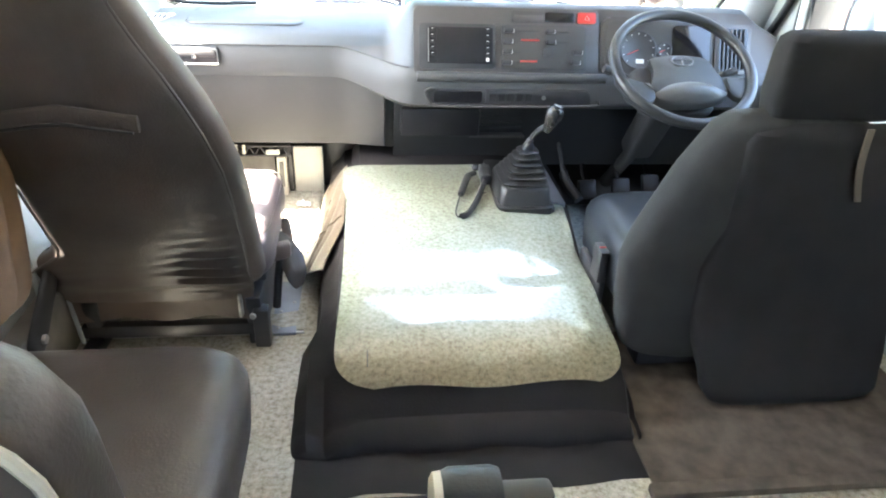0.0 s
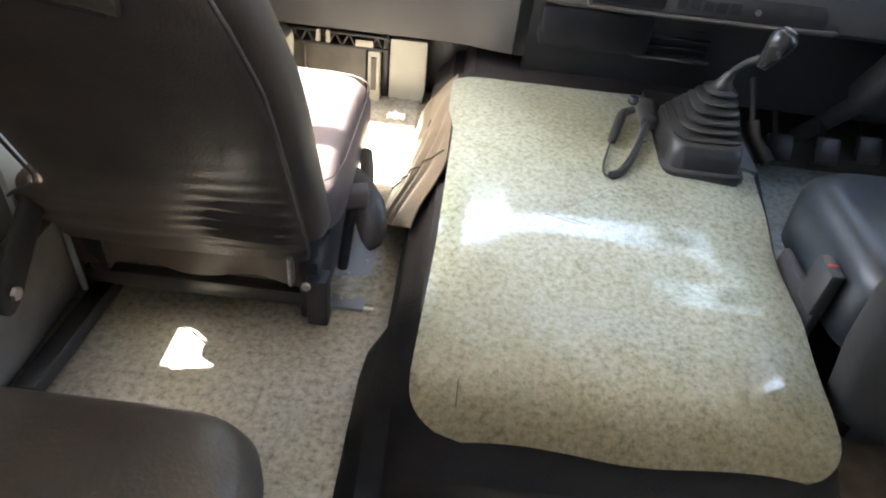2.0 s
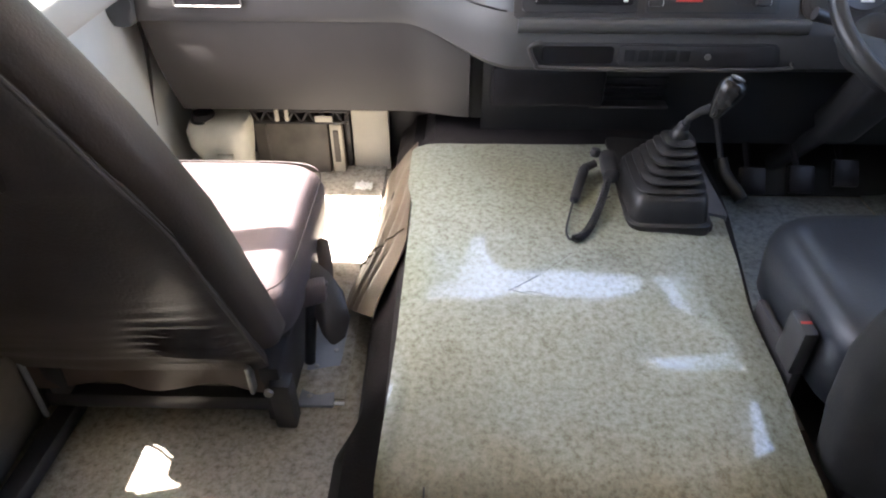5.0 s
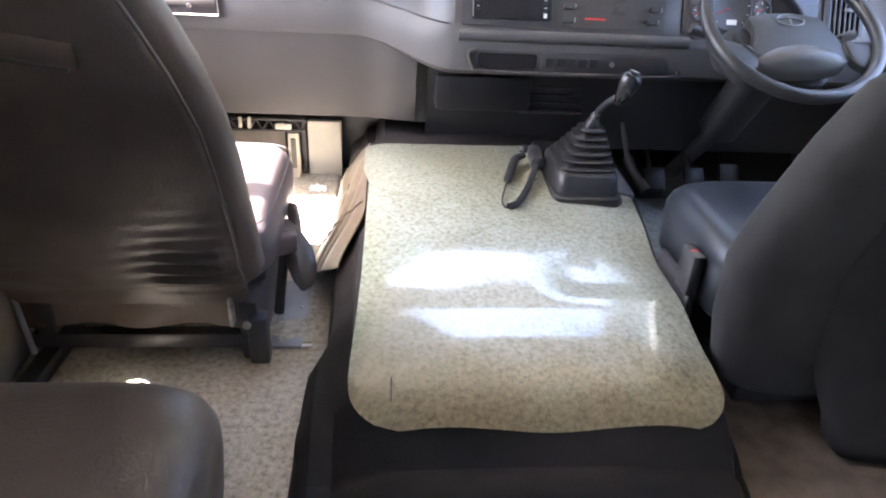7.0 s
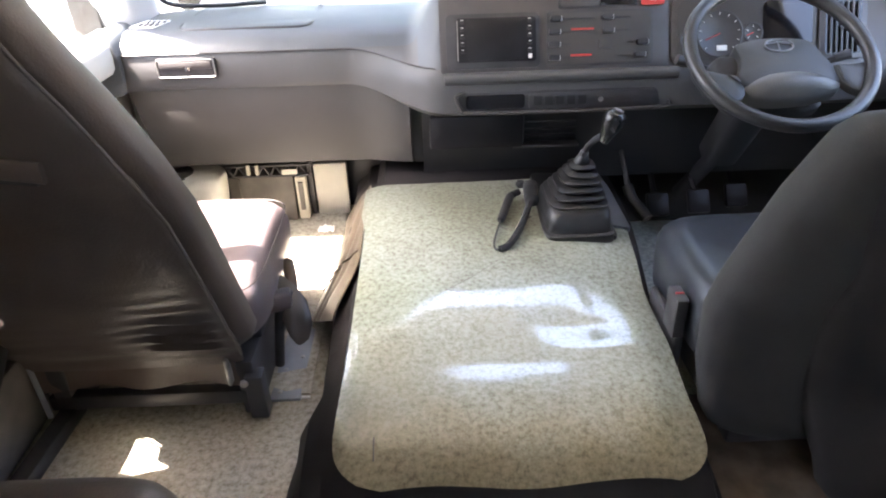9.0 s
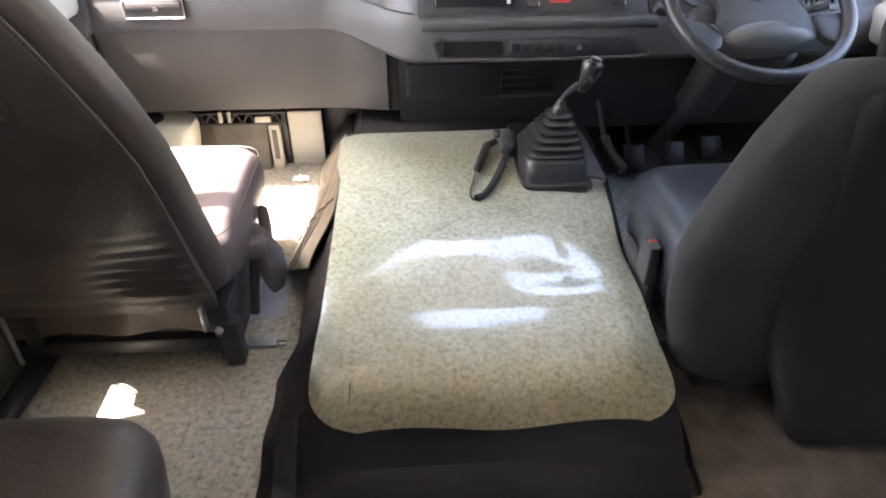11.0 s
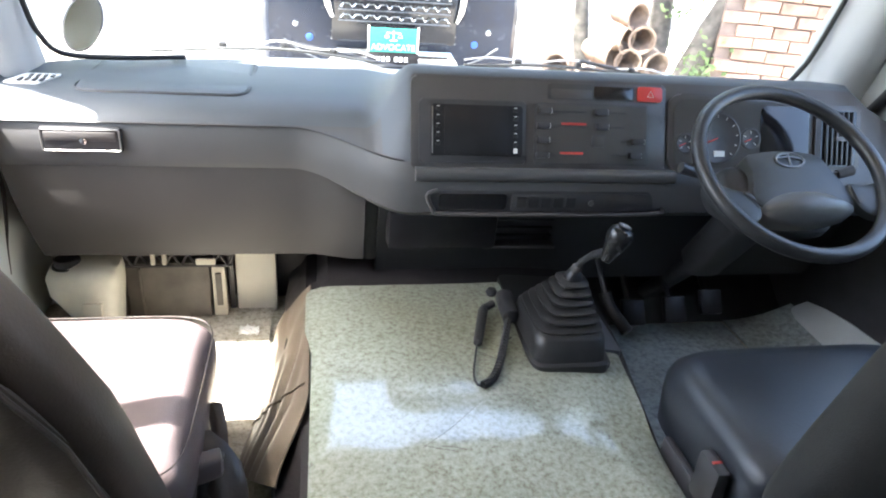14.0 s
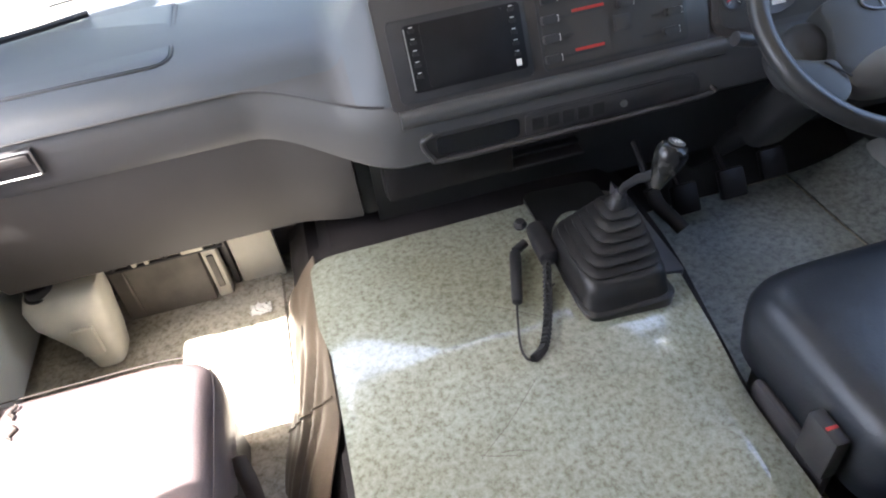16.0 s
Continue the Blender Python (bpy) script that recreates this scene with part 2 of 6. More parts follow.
def part(name, bm, material, parent=None, label="", smooth=True):
    """Links a bmesh, made in world places, as one mesh under its thing."""
    if parent is not None:
        bmesh.ops.translate(bm, verts=bm.verts, vec=-base_of(parent))
    bmesh.ops.recalc_face_normals(bm, faces=bm.faces)
    me = bpy.data.meshes.new(name)
    for f in bm.faces:
        f.smooth = smooth
    bm.to_mesh(me)
    bm.free()
    me.materials.append(material)
    if smooth:
        me.set_sharp_from_angle(angle=radians(40))
    ob = new(name, me)
    ob.parent = parent
    if label:
        ob["label"] = label
    return ob


def box(c, s, bevel=0.0, m=None, seg=2):
    bm = bmesh.new()
    bmesh.ops.create_cube(bm, size=1)
    bmesh.ops.scale(bm, vec=s, verts=bm.verts)
    if bevel:
        bmesh.ops.bevel(bm, geom=bm.edges[:] , offset=min(bevel, min(s) * 0.48), segments=seg, profile=0.5, affect="EDGES")
    if m is not None:
        bmesh.ops.transform(bm, matrix=m, verts=bm.verts)
    bmesh.ops.translate(bm, verts=bm.verts, vec=c)
    return bm


def rings(rows, closed=True, caps=True):
    """A skin over rows of points, each row with the same count."""
    bm = bmesh.new()
    vs = [[bm.verts.new(p) for p in row] for row in rows]
    n = len(rows[0])
    for a, b in zip(vs, vs[1:]):
        for i in range(n if closed else n - 1):
            j = (i + 1) % n
            bm.faces.new((a[i], a[j], b[j], b[i]))
    if closed and caps:
        bm.faces.new(vs[0])
        bm.faces.new(vs[-1][::-1])
    return bm


def oval(c, u, v, e=2.5, n=28):
    """A ring of points round c: a rounded box for e above 2."""
    c, u, v = Vector(c), Vector(u), Vector(v)
    out = []
    for i in range(n):
        a = 2 * math.pi * i / n
        ca, sa = math.cos(a), math.sin(a)
        out.append(c + u * math.copysign(abs(ca) ** (2 / e), ca) + v * math.copysign(abs(sa) ** (2 / e), sa))
    return out


def tube(pts, r, n=10, closed=False):
    """A round bar along a line of points; r may be one radius or one for each point."""
    pts = [Vector(p) for p in pts]
    rs = r if isinstance(r, (list, tuple)) else [r] * len(pts)
    rows, up = [], None
    for i, p in enumerate(pts):
        a, b = (pts[i - 1] if i or closed else p), (pts[(i + 1) % len(pts)] if closed or i + 1 < len(pts) else p)
        d = (b - a).normalized()
        if up is None:
            up = d.orthogonal().normalized()
        up = (up - d * up.dot(d)).normalized()
        side = d.cross(up)
        rows.append([p + (up * math.cos(2 * math.pi * k / n) + side * math.sin(2 * math.pi * k / n)) * rs[i] for k in range(n)])
    if closed:
        rows.append(rows[0])
        bm = rings(rows, caps=False)
        bmesh.ops.remove_doubles(bm, verts=bm.verts, dist=1e-6)
        return bm
    return rings(rows)


def smooth_line(pts, n=8):
    """A Catmull-Rom line through points."""
    p = [Vector(q) for q in pts]
    p = [p[0] * 2 - p[1]] + p + [p[-1] * 2 - p[-2]]
    out = []
    for i in range(1, len(p) - 2):
        for k in range(n):
            t = k / n
            a, b, c, d = p[i - 1], p[i], p[i + 1], p[i + 2]
            out.append(0.5 * (2 * b + (c - a) * t + (2 * a - 5 * b + 4 * c - d) * t * t + (3 * b - a - 3 * c + d) * t ** 3))
    return out + [p[-2]]


def lathe(profile, c, m=None, n=24):
    """Turns (radius, height) pairs round an upright axis."""
    rows = [[Vector((r * math.cos(2 * math.pi * k / n), r * math.sin(2 * math.pi * k / n), h)) for k in range(n)] for r, h in profile]
    bm = rings(rows)
    if m is not None:
        bmesh.ops.transform(bm, matrix=m, verts=bm.verts)
    bmesh.ops.translate(bm, verts=bm.verts, vec=c)
    return bm


def prism(outline, a, b, bevel=0.0):
    """An outline of (u, v) pairs, carried by f(u, v, w) places from depth a to depth b."""
    bm = bmesh.new()
    lo = [bm.verts.new(a(u, v)) for u, v in outline]
    hi = [bm.verts.new(b(u, v)) for u, v in outline]
    bm.faces.new(lo[::-1])
    top = bm.faces.new(hi)
    for i in range(len(lo)):
        j = (i + 1) % len(lo)
        bm.faces.new((lo[i], lo[j], hi[j], hi[i]))
    if bevel:
        bmesh.ops.bevel(bm, geom=list(top.edges), offset=bevel, segments=2, profile=0.5, affect="EDGES")
    return bm


def rounded(x0, x1, y0, y1, r, n=5):
    pts = []
    for cx, cy, a0 in ((x1 - r, y1 - r, 0), (x0 + r, y1 - r, 90), (x0 + r, y0 + r, 180), (x1 - r, y0 + r, 270)):
        for k in range(n + 1):
            a = radians(a0 + 90 * k / n)
            pts.append((cx + r * math.cos(a), cy + r * math.sin(a)))
    return pts


def sheet(f, nu, nv, thick=0.0):
    """A grid surface f(u, v), u and v from 0 to 1, thickened downwards."""
    bm = bmesh.new()
    top = [[bm.verts.new(f(i / nu, j / nv)) for j in range(nv + 1)] for i in range(nu + 1)]
    for i in range(nu):
        for j in range(nv):
            bm.faces.new((top[i][j], top[i + 1][j], top[i + 1][j + 1], top[i][j + 1]))
    if thick:
        bmesh.ops.recalc_face_normals(bm, faces=bm.faces)
        bmesh.ops.solidify(bm, geom=bm.faces[:], thickness=thick)
    return bm


def lerp(a, b, t):
    return a + (b - a) * t


def ease(a, b, x):
    t = min(max((x - a) / (b - a), 0), 1)
    return t * t * (3 - 2 * t)


def table(rows, x):
    """Value at x of a line through (x, value) rows."""
    return float(np.interp(x, [r[0] for r in rows], [r[1] for r in rows]))

# ---------- outside ground ----------
GZ = -0.9
bm = sheet(lambda u, v: Vector((lerp(-150, 150, u), lerp(-150, 150, v), GZ + 0.02 * noise.noise(Vector((u * 90, v * 90, 0))))), 60, 60)
tagged(part("ground", bm, GROUNDM), "dusty pale sunlit yard ground", "ground", kind="structure")

# ---------- shell of the bus ----------
XL, XR = -0.95, 1.02
YB, YF = -2.6, 1.52
ROOF = 1.62
bm = box((0.035, (YB + 1.34) / 2, -0.06), (XR - XL + 0.2, 1.34 - YB, 0.12))
tagged(part("floor", bm, FLOORV), "flecked beige vinyl bus floor", "floor", kind="structure")
bm = sheet(lambda u, v: Vector((lerp(XL - 0.1, XR + 0.1, u), lerp(YB, 1.25, v), ROOF + 0.06 * math.sin(math.pi * u))), 16, 8, 0.05)
tagged(part("ceiling", bm, HEADL), "pale cloth headliner", "ceiling", kind="structure")
# window opening is added out of view to brighten the seat backs
wb = tagged(new("wall_back"), "plain grey rear bulkhead with an unseen window added for fill light", "wall", kind="structure")
for c, d in (((0.035, YB - 0.03, 0.45), (XR - XL + 0.2, 0.06, 1.02)), ((0.035, YB - 0.03, 1.53), (XR - XL + 0.2, 0.06, 0.24)), ((-0.72, YB - 0.03, 1.185), (0.66, 0.06, 0.446)), ((0.79, YB - 0.03, 1.185), (0.66, 0.06, 0.446))):
    part("panel", box(c, d), WALLG, wb)
part("pane", box((0.035, YB - 0.03, 1.185), (0.85, 0.004, 0.446)), GLASS, wb).visible_shadow = False


def side_wall(name, x, out, windows, sill, top, low=None, gap=None):
    """One long side: panels below and above the windows, and posts between them."""
    t = 0.06 * out
    low = low or sill
    lo, hi = YB, 1.34
    w = tagged(new(name), "pale grey trimmed side wall of the bus", "wall", kind="structure")
    part("lower_panel", box((x + t / 2, (lo + hi) / 2, low / 2 - 0.01), (abs(t), hi - lo, low + 0.02), 0.004), WALLG, w)
    for a, b in [(lo, gap[0]), (gap[1], hi)] if gap else []:
        part("ledge_panel", box((x + t / 2, (a + b) / 2, (low + sill) / 2), (abs(t), b - a, sill - low - 0.002), 0.003), WALLG, w)
    part("upper_panel", box((x + t / 2, (lo + hi) / 2, (top + ROOF) / 2), (abs(t), hi - lo, ROOF - top), 0.004), WALLG, w)
    edges = [lo] + [y for pair in windows for y in pair] + [hi]
    for a, b in zip(edges[::2], edges[1::2]):
        part("post", box((x + t / 2, (a + b) / 2, (sill + top) / 2), (abs(t), b - a, top - sill - 0.002), 0.004), WALLG, w)
    for a, b in windows:
        part("pane", box((x + t * 0.6, (a + b) / 2, (sill + top) / 2), (0.004, b - a, top - sill)), GLASS, w).visible_shadow = False
        for fy in (a, b):
            part("seal", box((x + t * 0.5, fy, (sill + top) / 2), (abs(t) + 0.01, 0.018, top - sill), 0.004), RUBBER, w)
    return w


SILL, WTOP = 0.54, 1.40
side_wall("wall_left", XL, -1, [(0.17, 0.393), (0.421, 1.165)], SILL, WTOP, 0.50, (0.20, 0.285))
side_wall("wall_right", XR, 1, [(0.40, 0.957)], 0.49, 1.42)
# driver's window surround: pale rounded frame, dark gasket and the slanting seal ahead of it
edge = [(0.985, 1.40), (0.983, 0.90), (0.978, 0.72), (0.966, 0.60), (0.945, 0.535), (0.908, 0.503), (0.85, 0.490), (0.62, 0.478), (0.42, 0.474)]
sur = tagged(part("window_trim", tube(smooth_line([(1.014, y, z) for y, z in edge], 6), 0.017, 12), DOORP), "pale rounded trim round the driver's window", "trim", kind="structure")
part("gasket", tube(smooth_line([(1.012, y - 0.019, z + 0.012) for y, z in edge], 6), 0.006, 8), RUBBER, sur)
part("outer_gasket", tube(smooth_line([(1.013, y + 0.022, z - 0.006 if z > 0.6 else z - 0.018) for y, z in edge[:7]], 6), 0.010, 8), PADGREY, sur)
slant = smooth_line([(1.008, 1.165, 0.530), (1.006, 1.09, 0.63), (1.004, 1.035, 0.73), (1.002, 1.005, 0.84), (1.0, 0.995, 1.0)], 6)
tagged(part("seal", tube(slant, 0.012, 10), RUBBER), "slanting dark rubber seal beside the driver's window", "trim", kind="structure")

# padded ledge along the top of each door
for x, s in ((XL, 1), (XR, -1)):
    zs = SILL + 0.005 if s > 0 else 0.475
    bm = rings([oval((x + s * 0.02, y, zs), (0.05, 0, 0), (0, 0, 0.045), 3, 16) for y in (0.30, 0.6, 0.9, 1.16)])
    tagged(part("trim", bm, WALLG), "pale grey padded ledge on top of the door", "trim", kind="structure")
    bm = sheet(lambda u, v: Vector((x + s * (0.012 + 0.012 * math.sin(math.pi * v)), lerp(0.34, 1.3, u), lerp(0.02, SILL - 0.03, v))), 8, 8, 0.01)
    d = tagged(part("door_1" if s > 0 else "door_2", bm, DOORP if s > 0 else BLACKP), "pale grey door trim panel" if s > 0 else "dark door trim panel beside the driver", "door", kind="structure")


# windscreen: curved glass leaning back, with pillars and a header
def ws(u, v):
    x = lerp(-0.93, 1.0, u)
    bow = 1 - (2 * u - 1) ** 4
    return Vector((x, lerp(1.22, 1.56, bow ** 0.8) - v * lerp(0.27, 0.25, bow), lerp(0.555, 1.25, v)))


bm = sheet(ws, 24, 6, 0.005)
g = part("windscreen", bm, GLASS)
g.visible_shadow = False
tagged(g, "clear curved windscreen", "windscreen", kind="structure")
for s, x0 in ((1, -0.945), (-1, 1.015)):
    rows = []
    for k in range(9):
        v = k / 8
        rows.append(oval((x0 + s * (0.030 - 0.02 * v), 1.300 - 0.32 * v, lerp(0.50, 1.43, v)), (0.066 - 0.02 * v, 0, 0), (0, 0.10, 0), 3, 16))
    tagged(part("pillar", rings(rows), PILLARM), "pale grey windscreen pillar trim", "pillar", kind="structure")
    xm = -0.945 if s > 0 else 1.015
    pts = smooth_line([(xm + s * 0.070, 1.03, 1.38), (xm + s * 0.085, 1.165, 0.98), (xm + s * 0.096, 1.24, 0.73), (xm + s * 0.108, 1.262, 0.660), (xm + s * 0.145, 1.27, 0.622), (xm + s * 0.24, 1.33, 0.606), (xm + s * 0.36, 1.40, 0.598)], 5)
    tagged(part("seal", tube(pts, 0.006, 8), RUBBER), "black rubber windscreen seal", "trim", kind="structure")
tagged(part("seal", tube([ws(k / 24, 0.0) for k in range(25)], 0.012, 8), RUBBER), "black rubber seal along the foot of the windscreen", "trim", kind="structure")
bm = sheet(lambda u, v: Vector((lerp(-1.02, 1.09, u), ws(u, 1).y + 0.02 - 0.15 * v, lerp(1.235, ROOF + 0.09, v))), 16, 4, 0.03)
tagged(part("wall_front", bm, HEADL), "cloth-covered header over the windscreen", "wall", kind="structure")
# nose of the bus under the windscreen
bm = sheet(lambda u, v: Vector((lerp(-1.02, 1.09, u), ws(min(max(u, 0), 1), 0).y + 0.03 - 0.04 * v, lerp(0.55, -0.6, v))), 16, 4, 0.03)
tagged(part("firewall", bm, BODYOUT), "white nose panel under the windscreen", "wall", kind="structure")

# ---------- engine cover and its vinyl mat ----------
ec = root("engine_cover", (0, 0.5, 0), "black leatherette-covered engine cover with draped folded sides", "engine cover")


# slope of the soft mat along its length: rolled down at the rear, level, then a crease and a climb
ROLL = [(0.0, 1.5), (0.10, 1.0), (0.15, 0.68), (0.19, 0.36), (0.225, 0.18), (0.25, 0.11), (0.275, 0.075), (0.30, 0.05), (0.335, 0.045), (0.352, 0.08), (0.37, 0.16)]
CLIMB = ROLL + [(0.45, 0.15), (0.485, 0.14), (0.51, 0.10), (0.535, 0.080), (0.565, 0.064), (0.62, 0.055), (0.65, 0.072), (0.68, 0.12), (0.71, 0.13), (0.74, 0.05), (0.80, 0.0), (0.86, -0.03), (0.92, -0.05), (1.4, -0.05)]
CLIMB_EDGE = ROLL[:5] + [(0.25, 0.12), (0.27, 0.105), (0.35, 0.10), (0.38, 0.15), (0.44, 0.13), (0.475, 0.09), (0.53, 0.078), (0.58, 0.064), (0.64, 0.06), (0.70, 0.07), (0.80, 0.085), (0.83, 0.0), (0.86, -0.03), (0.92, -0.05), (1.4, -0.05)]
LIE_Y = np.arange(0.0, 1.4, 0.004)


def lie(slopes):
    z = np.cumsum([0.004 * table(slopes, y + 0.002) for y in LIE_Y])
    return z - np.interp(0.30, LIE_Y, z)


LIE_C, LIE_E = lie(CLIMB), lie(CLIMB_EDGE)


def mat_top(x, y):
    """Height of the soft mat lying on the engine cover."""
    yy = y - 0.055 * ease(0.0, 0.13, x) * ease(0.36, 0.44, y)
    edge = max(1 - ease(-0.25, -0.12, x), ease(0.08, 0.16, x))
    z = lerp(float(np.interp(yy, LIE_Y, LIE_C)), float(np.interp(yy, LIE_Y, LIE_E)), edge)
    z += 0.150 + 0.004 * ease(0.45, 0.75, y)
    z += 0.0016 * noise.noise(Vector((x * 5, y * 4, 1.3))) + 0.0007 * noise.noise(Vector((x * 14, y * 12, 4.0)))
    z += 0.007 * math.exp(-(((x - 0.25) / 0.06) ** 2 + ((y - 0.42) / 0.07) ** 2))
    return z - 0.55 * max(x - 0.13, 0) ** 2 - 2.0 * max(-0.25 - x, 0) ** 2


def cover_row(y):
    yy = max(y, 0.085)
    top = min(mat_top(0, yy), mat_top(-0.28, yy), mat_top(0.28, yy)) - 0.012
    xl, xr = -0.314, table([(0.0, 0.282), (0.12, 0.290), (0.25, 0.286), (0.38, 0.292), (0.55, 0.302), (0.8, 0.335), (1.25, 0.36)], y)
    k = ease(0.42, 0.6, y)
    w = 0.010 * noise.noise(Vector((y * 9, 0.3, 0))) + 0.010 * k * math.sin(y * 46 + 3 * noise.noise(Vector((y * 5, 2, 0))))
    w2 = 0.010 * k * math.sin(y * 46 - 1.1 + 3 * noise.noise(Vector((y * 5, 3, 0))))
    lift = 0.05 * ease(0.98, 1.2, y)
    pts = []
    f = 1 - 0.6 * ease(0.28, 0.36, y)
    prof = [(-0.350 - 0.050 * f, 0.0), (-0.345 - 0.045 * f + w * f, min(0.06, top * 0.4)), (-0.340 - 0.030 * f + w2 * f, min(0.11, top * 0.68)), (-0.322 - 0.014 * f, top - 0.03), (xl, top - 0.006), (xl + 0.025, top)]
    for i in range(9):
        x = lerp(xl + 0.05, xr - 0.05, i / 8)
        prof.append((x, mat_top(x, yy) - 0.012 + lift))
    prof += [(xr - 0.022, top), (xr, top - 0.008), (xr + 0.012, top - 0.04), (xr + 0.018, min(0.08, top * 0.5)), (xr + 0.028, 0.0)]
    return [Vector((x, y, z)) for x, z in prof]


rows = []
for k in range(9):
    a = math.pi / 2 * (1 - k / 9)
    row = cover_row(0.088)
    rows.append([Vector((p.x * (1 - 0.03 * (1 - math.cos(a))), 0.088 - 0.055 * math.sin(a) + 0.006 * math.sin(p.x * 26 + p.z * 30) * math.sin(a), p.z - 0.085 * (1 - math.cos(a)) * min(p.z / 0.10, 1))) for p in row])
foot = rows[0]
rows = [[Vector((p.x, p.y - dy, p.z * k)) for p in foot] for dy, k in ((0.092, 0.02), (0.075, 0.25), (0.045, 0.60), (0.018, 0.88))] + rows
rows += [cover_row(y) for y in np.linspace(0.088, 1.25, 150)]
part("body", rings(rows), COVERM, ec)
# loose drape over the left flank, creased across a stitched seam; brown paints bounce light
def drape(u, v):
    """u along the flank from rear to front, v from the top edge down to the floor."""
    yt, yb = lerp(0.53, 1.06, u), lerp(0.69, 1.06, u)
    off = ease(0.69, 0.53, yt)
    top = Vector((-0.303 - 0.050 * off, yt, mat_top(-0.30, yt) - 0.003 - 0.045 * off))
    foot = Vector((-0.392 - 0.042 * ease(0.95, 0.69, yb), yb, 0.004))
    p = top.lerp(foot, v)
    p.x -= 0.020 * math.sin(math.pi * v) * (1 - 0.4 * off)
    swell = math.sin(math.pi * min(v * 1.1, 1)) * ease(0.0, 0.12, v)
    for shift, width, depth in ((0.0, 0.055, 0.020), (0.24, 0.05, 0.010), (0.42, 0.06, 0.011), (-0.20, 0.05, 0.008)):
        line = 0.27 + shift + (0.80 - p.y) * 1.6
        p.x += depth * math.exp(-((v - line) / width) ** 2) * ease(0.93, 0.80, p.y) * swell
    n2 = noise.noise(Vector((p.y * 6, v * 3, 5.0)))
    p.x += 0.005 * n2 * swell + 0.004 * math.sin(p.y * 38 + 4 * n2 + 2 * v) * swell * ease(0.82, 0.95, p.y)
    return p


part("drape", sheet(drape, 80, 36, 0.003), LEATHERD, ec, "creased leatherette drape, browned to paint the sun's bounce")
part("seam", tube([drape((lerp(0.715, 0.80, v) - lerp(0.53, 0.69, v)) / lerp(0.53, 0.37, v), v) + Vector((-0.002, 0, 0)) for v in np.linspace(0.03, 0.9, 24)], 0.0018, 6), LEATHERD, ec)
part("step", box((-0.185, -0.32, 0.02), (0.51, 0.46, 0.04), 0.012), COVERM, ec)


def mat_edge(side, y):
    """The sheet's own outline."""
    if side < 0:
        x = table([(0.05, -0.30), (0.2, -0.315), (0.45, -0.302), (0.78, -0.298), (0.86, -0.312), (1.04, -0.312)], y)
    else:
        x = table([(0.05, 0.280), (0.12, 0.290), (0.25, 0.283), (0.38, 0.287), (0.55, 0.288), (0.80, 0.318), (1.04, 0.31)], y)
    r = 0.075
    d = max(r - (y - 0.122) * 1.3, 0)
    x -= side * (r - math.sqrt(max(r * r - d * d, 0))) if d > 0 else 0
    d = max(0.03 - (1.035 - y), 0)
    x -= side * (0.03 - math.sqrt(max(0.03 ** 2 - d * d, 0))) if d > 0 else 0
    return x


def mat_at(u, v):
    y = 0.122 + 0.913 * v + (0.004 * math.sin(u * 9) * (1 - v))
    x = lerp(mat_edge(-1, y), mat_edge(1, y), u)
    e = min(u, 1 - u)
    curl = 0.006 * math.exp(-e / 0.012) * noise.noise(Vector((y * 7, u, 2)))
    return Vector((x, y, mat_top(x, y) + curl))


vm = tagged(part("vinyl_mat", sheet(mat_at, 70, 110, 0.003), VINYL), "glossy pale green flecked vinyl mat lying on the engine cover", "mat")
for a, b, c in (((-0.12, 0.54), (-0.06, 0.585), (0.0, 0.64)), ((-0.02, 0.79), (0.01, 0.77), (0.05, 0.74)), ((-0.09, 0.54), (-0.07, 0.538), (-0.05, 0.53)), ((-0.12, 0.545), (-0.10, 0.538), (-0.07, 0.53))):
    line = smooth_line([(p[0], p[1], 0) for p in (a, b, c)], 8)
    part("scratch", tube([(p.x, p.y, mat_top(p.x, p.y) + 0.0003) for p in line], 0.0004, 5), LEATHERS, vm, "fine dark scratch")

# ---------- gear lever ----------
KNOBM = mat("worn_black_knob", (0.018, 0.018, 0.018), 0.25, var=0.2, scale=40, bump=0.05)
gl = root("gear_lever", (0.19, 0.76, 0.205), "black gear lever with a ribbed rubber boot and a round knob", "gear lever")
def boot_ring(z, cx, cy, hx, hy, e):
    return oval((cx, cy, z), (hx, 0, 0), (0, hy, 0), e, 48)


rows = [boot_ring(z, 0.192, cy, hx, hy, e) for z, cy, hx, hy, e in ((0.170, 0.812, 0.081, 0.106, 7), (0.197, 0.812, 0.081, 0.106, 7), (0.200, 0.812, 0.078, 0.103, 7), (0.2005, 0.813, 0.075, 0.099, 7), (0.222, 0.814, 0.0735, 0.095, 6), (0.240, 0.816, 0.071, 0.090, 6), (0.247, 0.817, 0.067, 0.084, 5), (0.249, 0.818, 0.060, 0.076, 5))]
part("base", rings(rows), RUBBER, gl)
rows = []
for k in range(6):
    f = k / 5
    hx, hy, z = lerp(0.067, 0.030, f), lerp(0.082, 0.032, f), 0.246 + 0.074 * f
    cx, cy = lerp(0.193, 0.203, f), lerp(0.818, 0.815, f)
    e = 5 - 1.6 * f
    for dw, dz in ((-0.011, 0.0), (-0.003, 0.0012), (0.0, 0.0035), (0.0, 0.0065), (-0.004, 0.0092), (-0.013, 0.0115)):
        rows.append(boot_ring(z + dz, cx, cy, hx + dw, hy + dw, e))
rows += [boot_ring(0.338, 0.203, 0.812, 0.017, 0.017, 2.2), boot_ring(0.349, 0.204, 0.811, 0.012, 0.012, 2), boot_ring(0.352, 0.204, 0.811, 0.008, 0.008, 2)]
part("boot", rings(rows), RUBBER, gl)
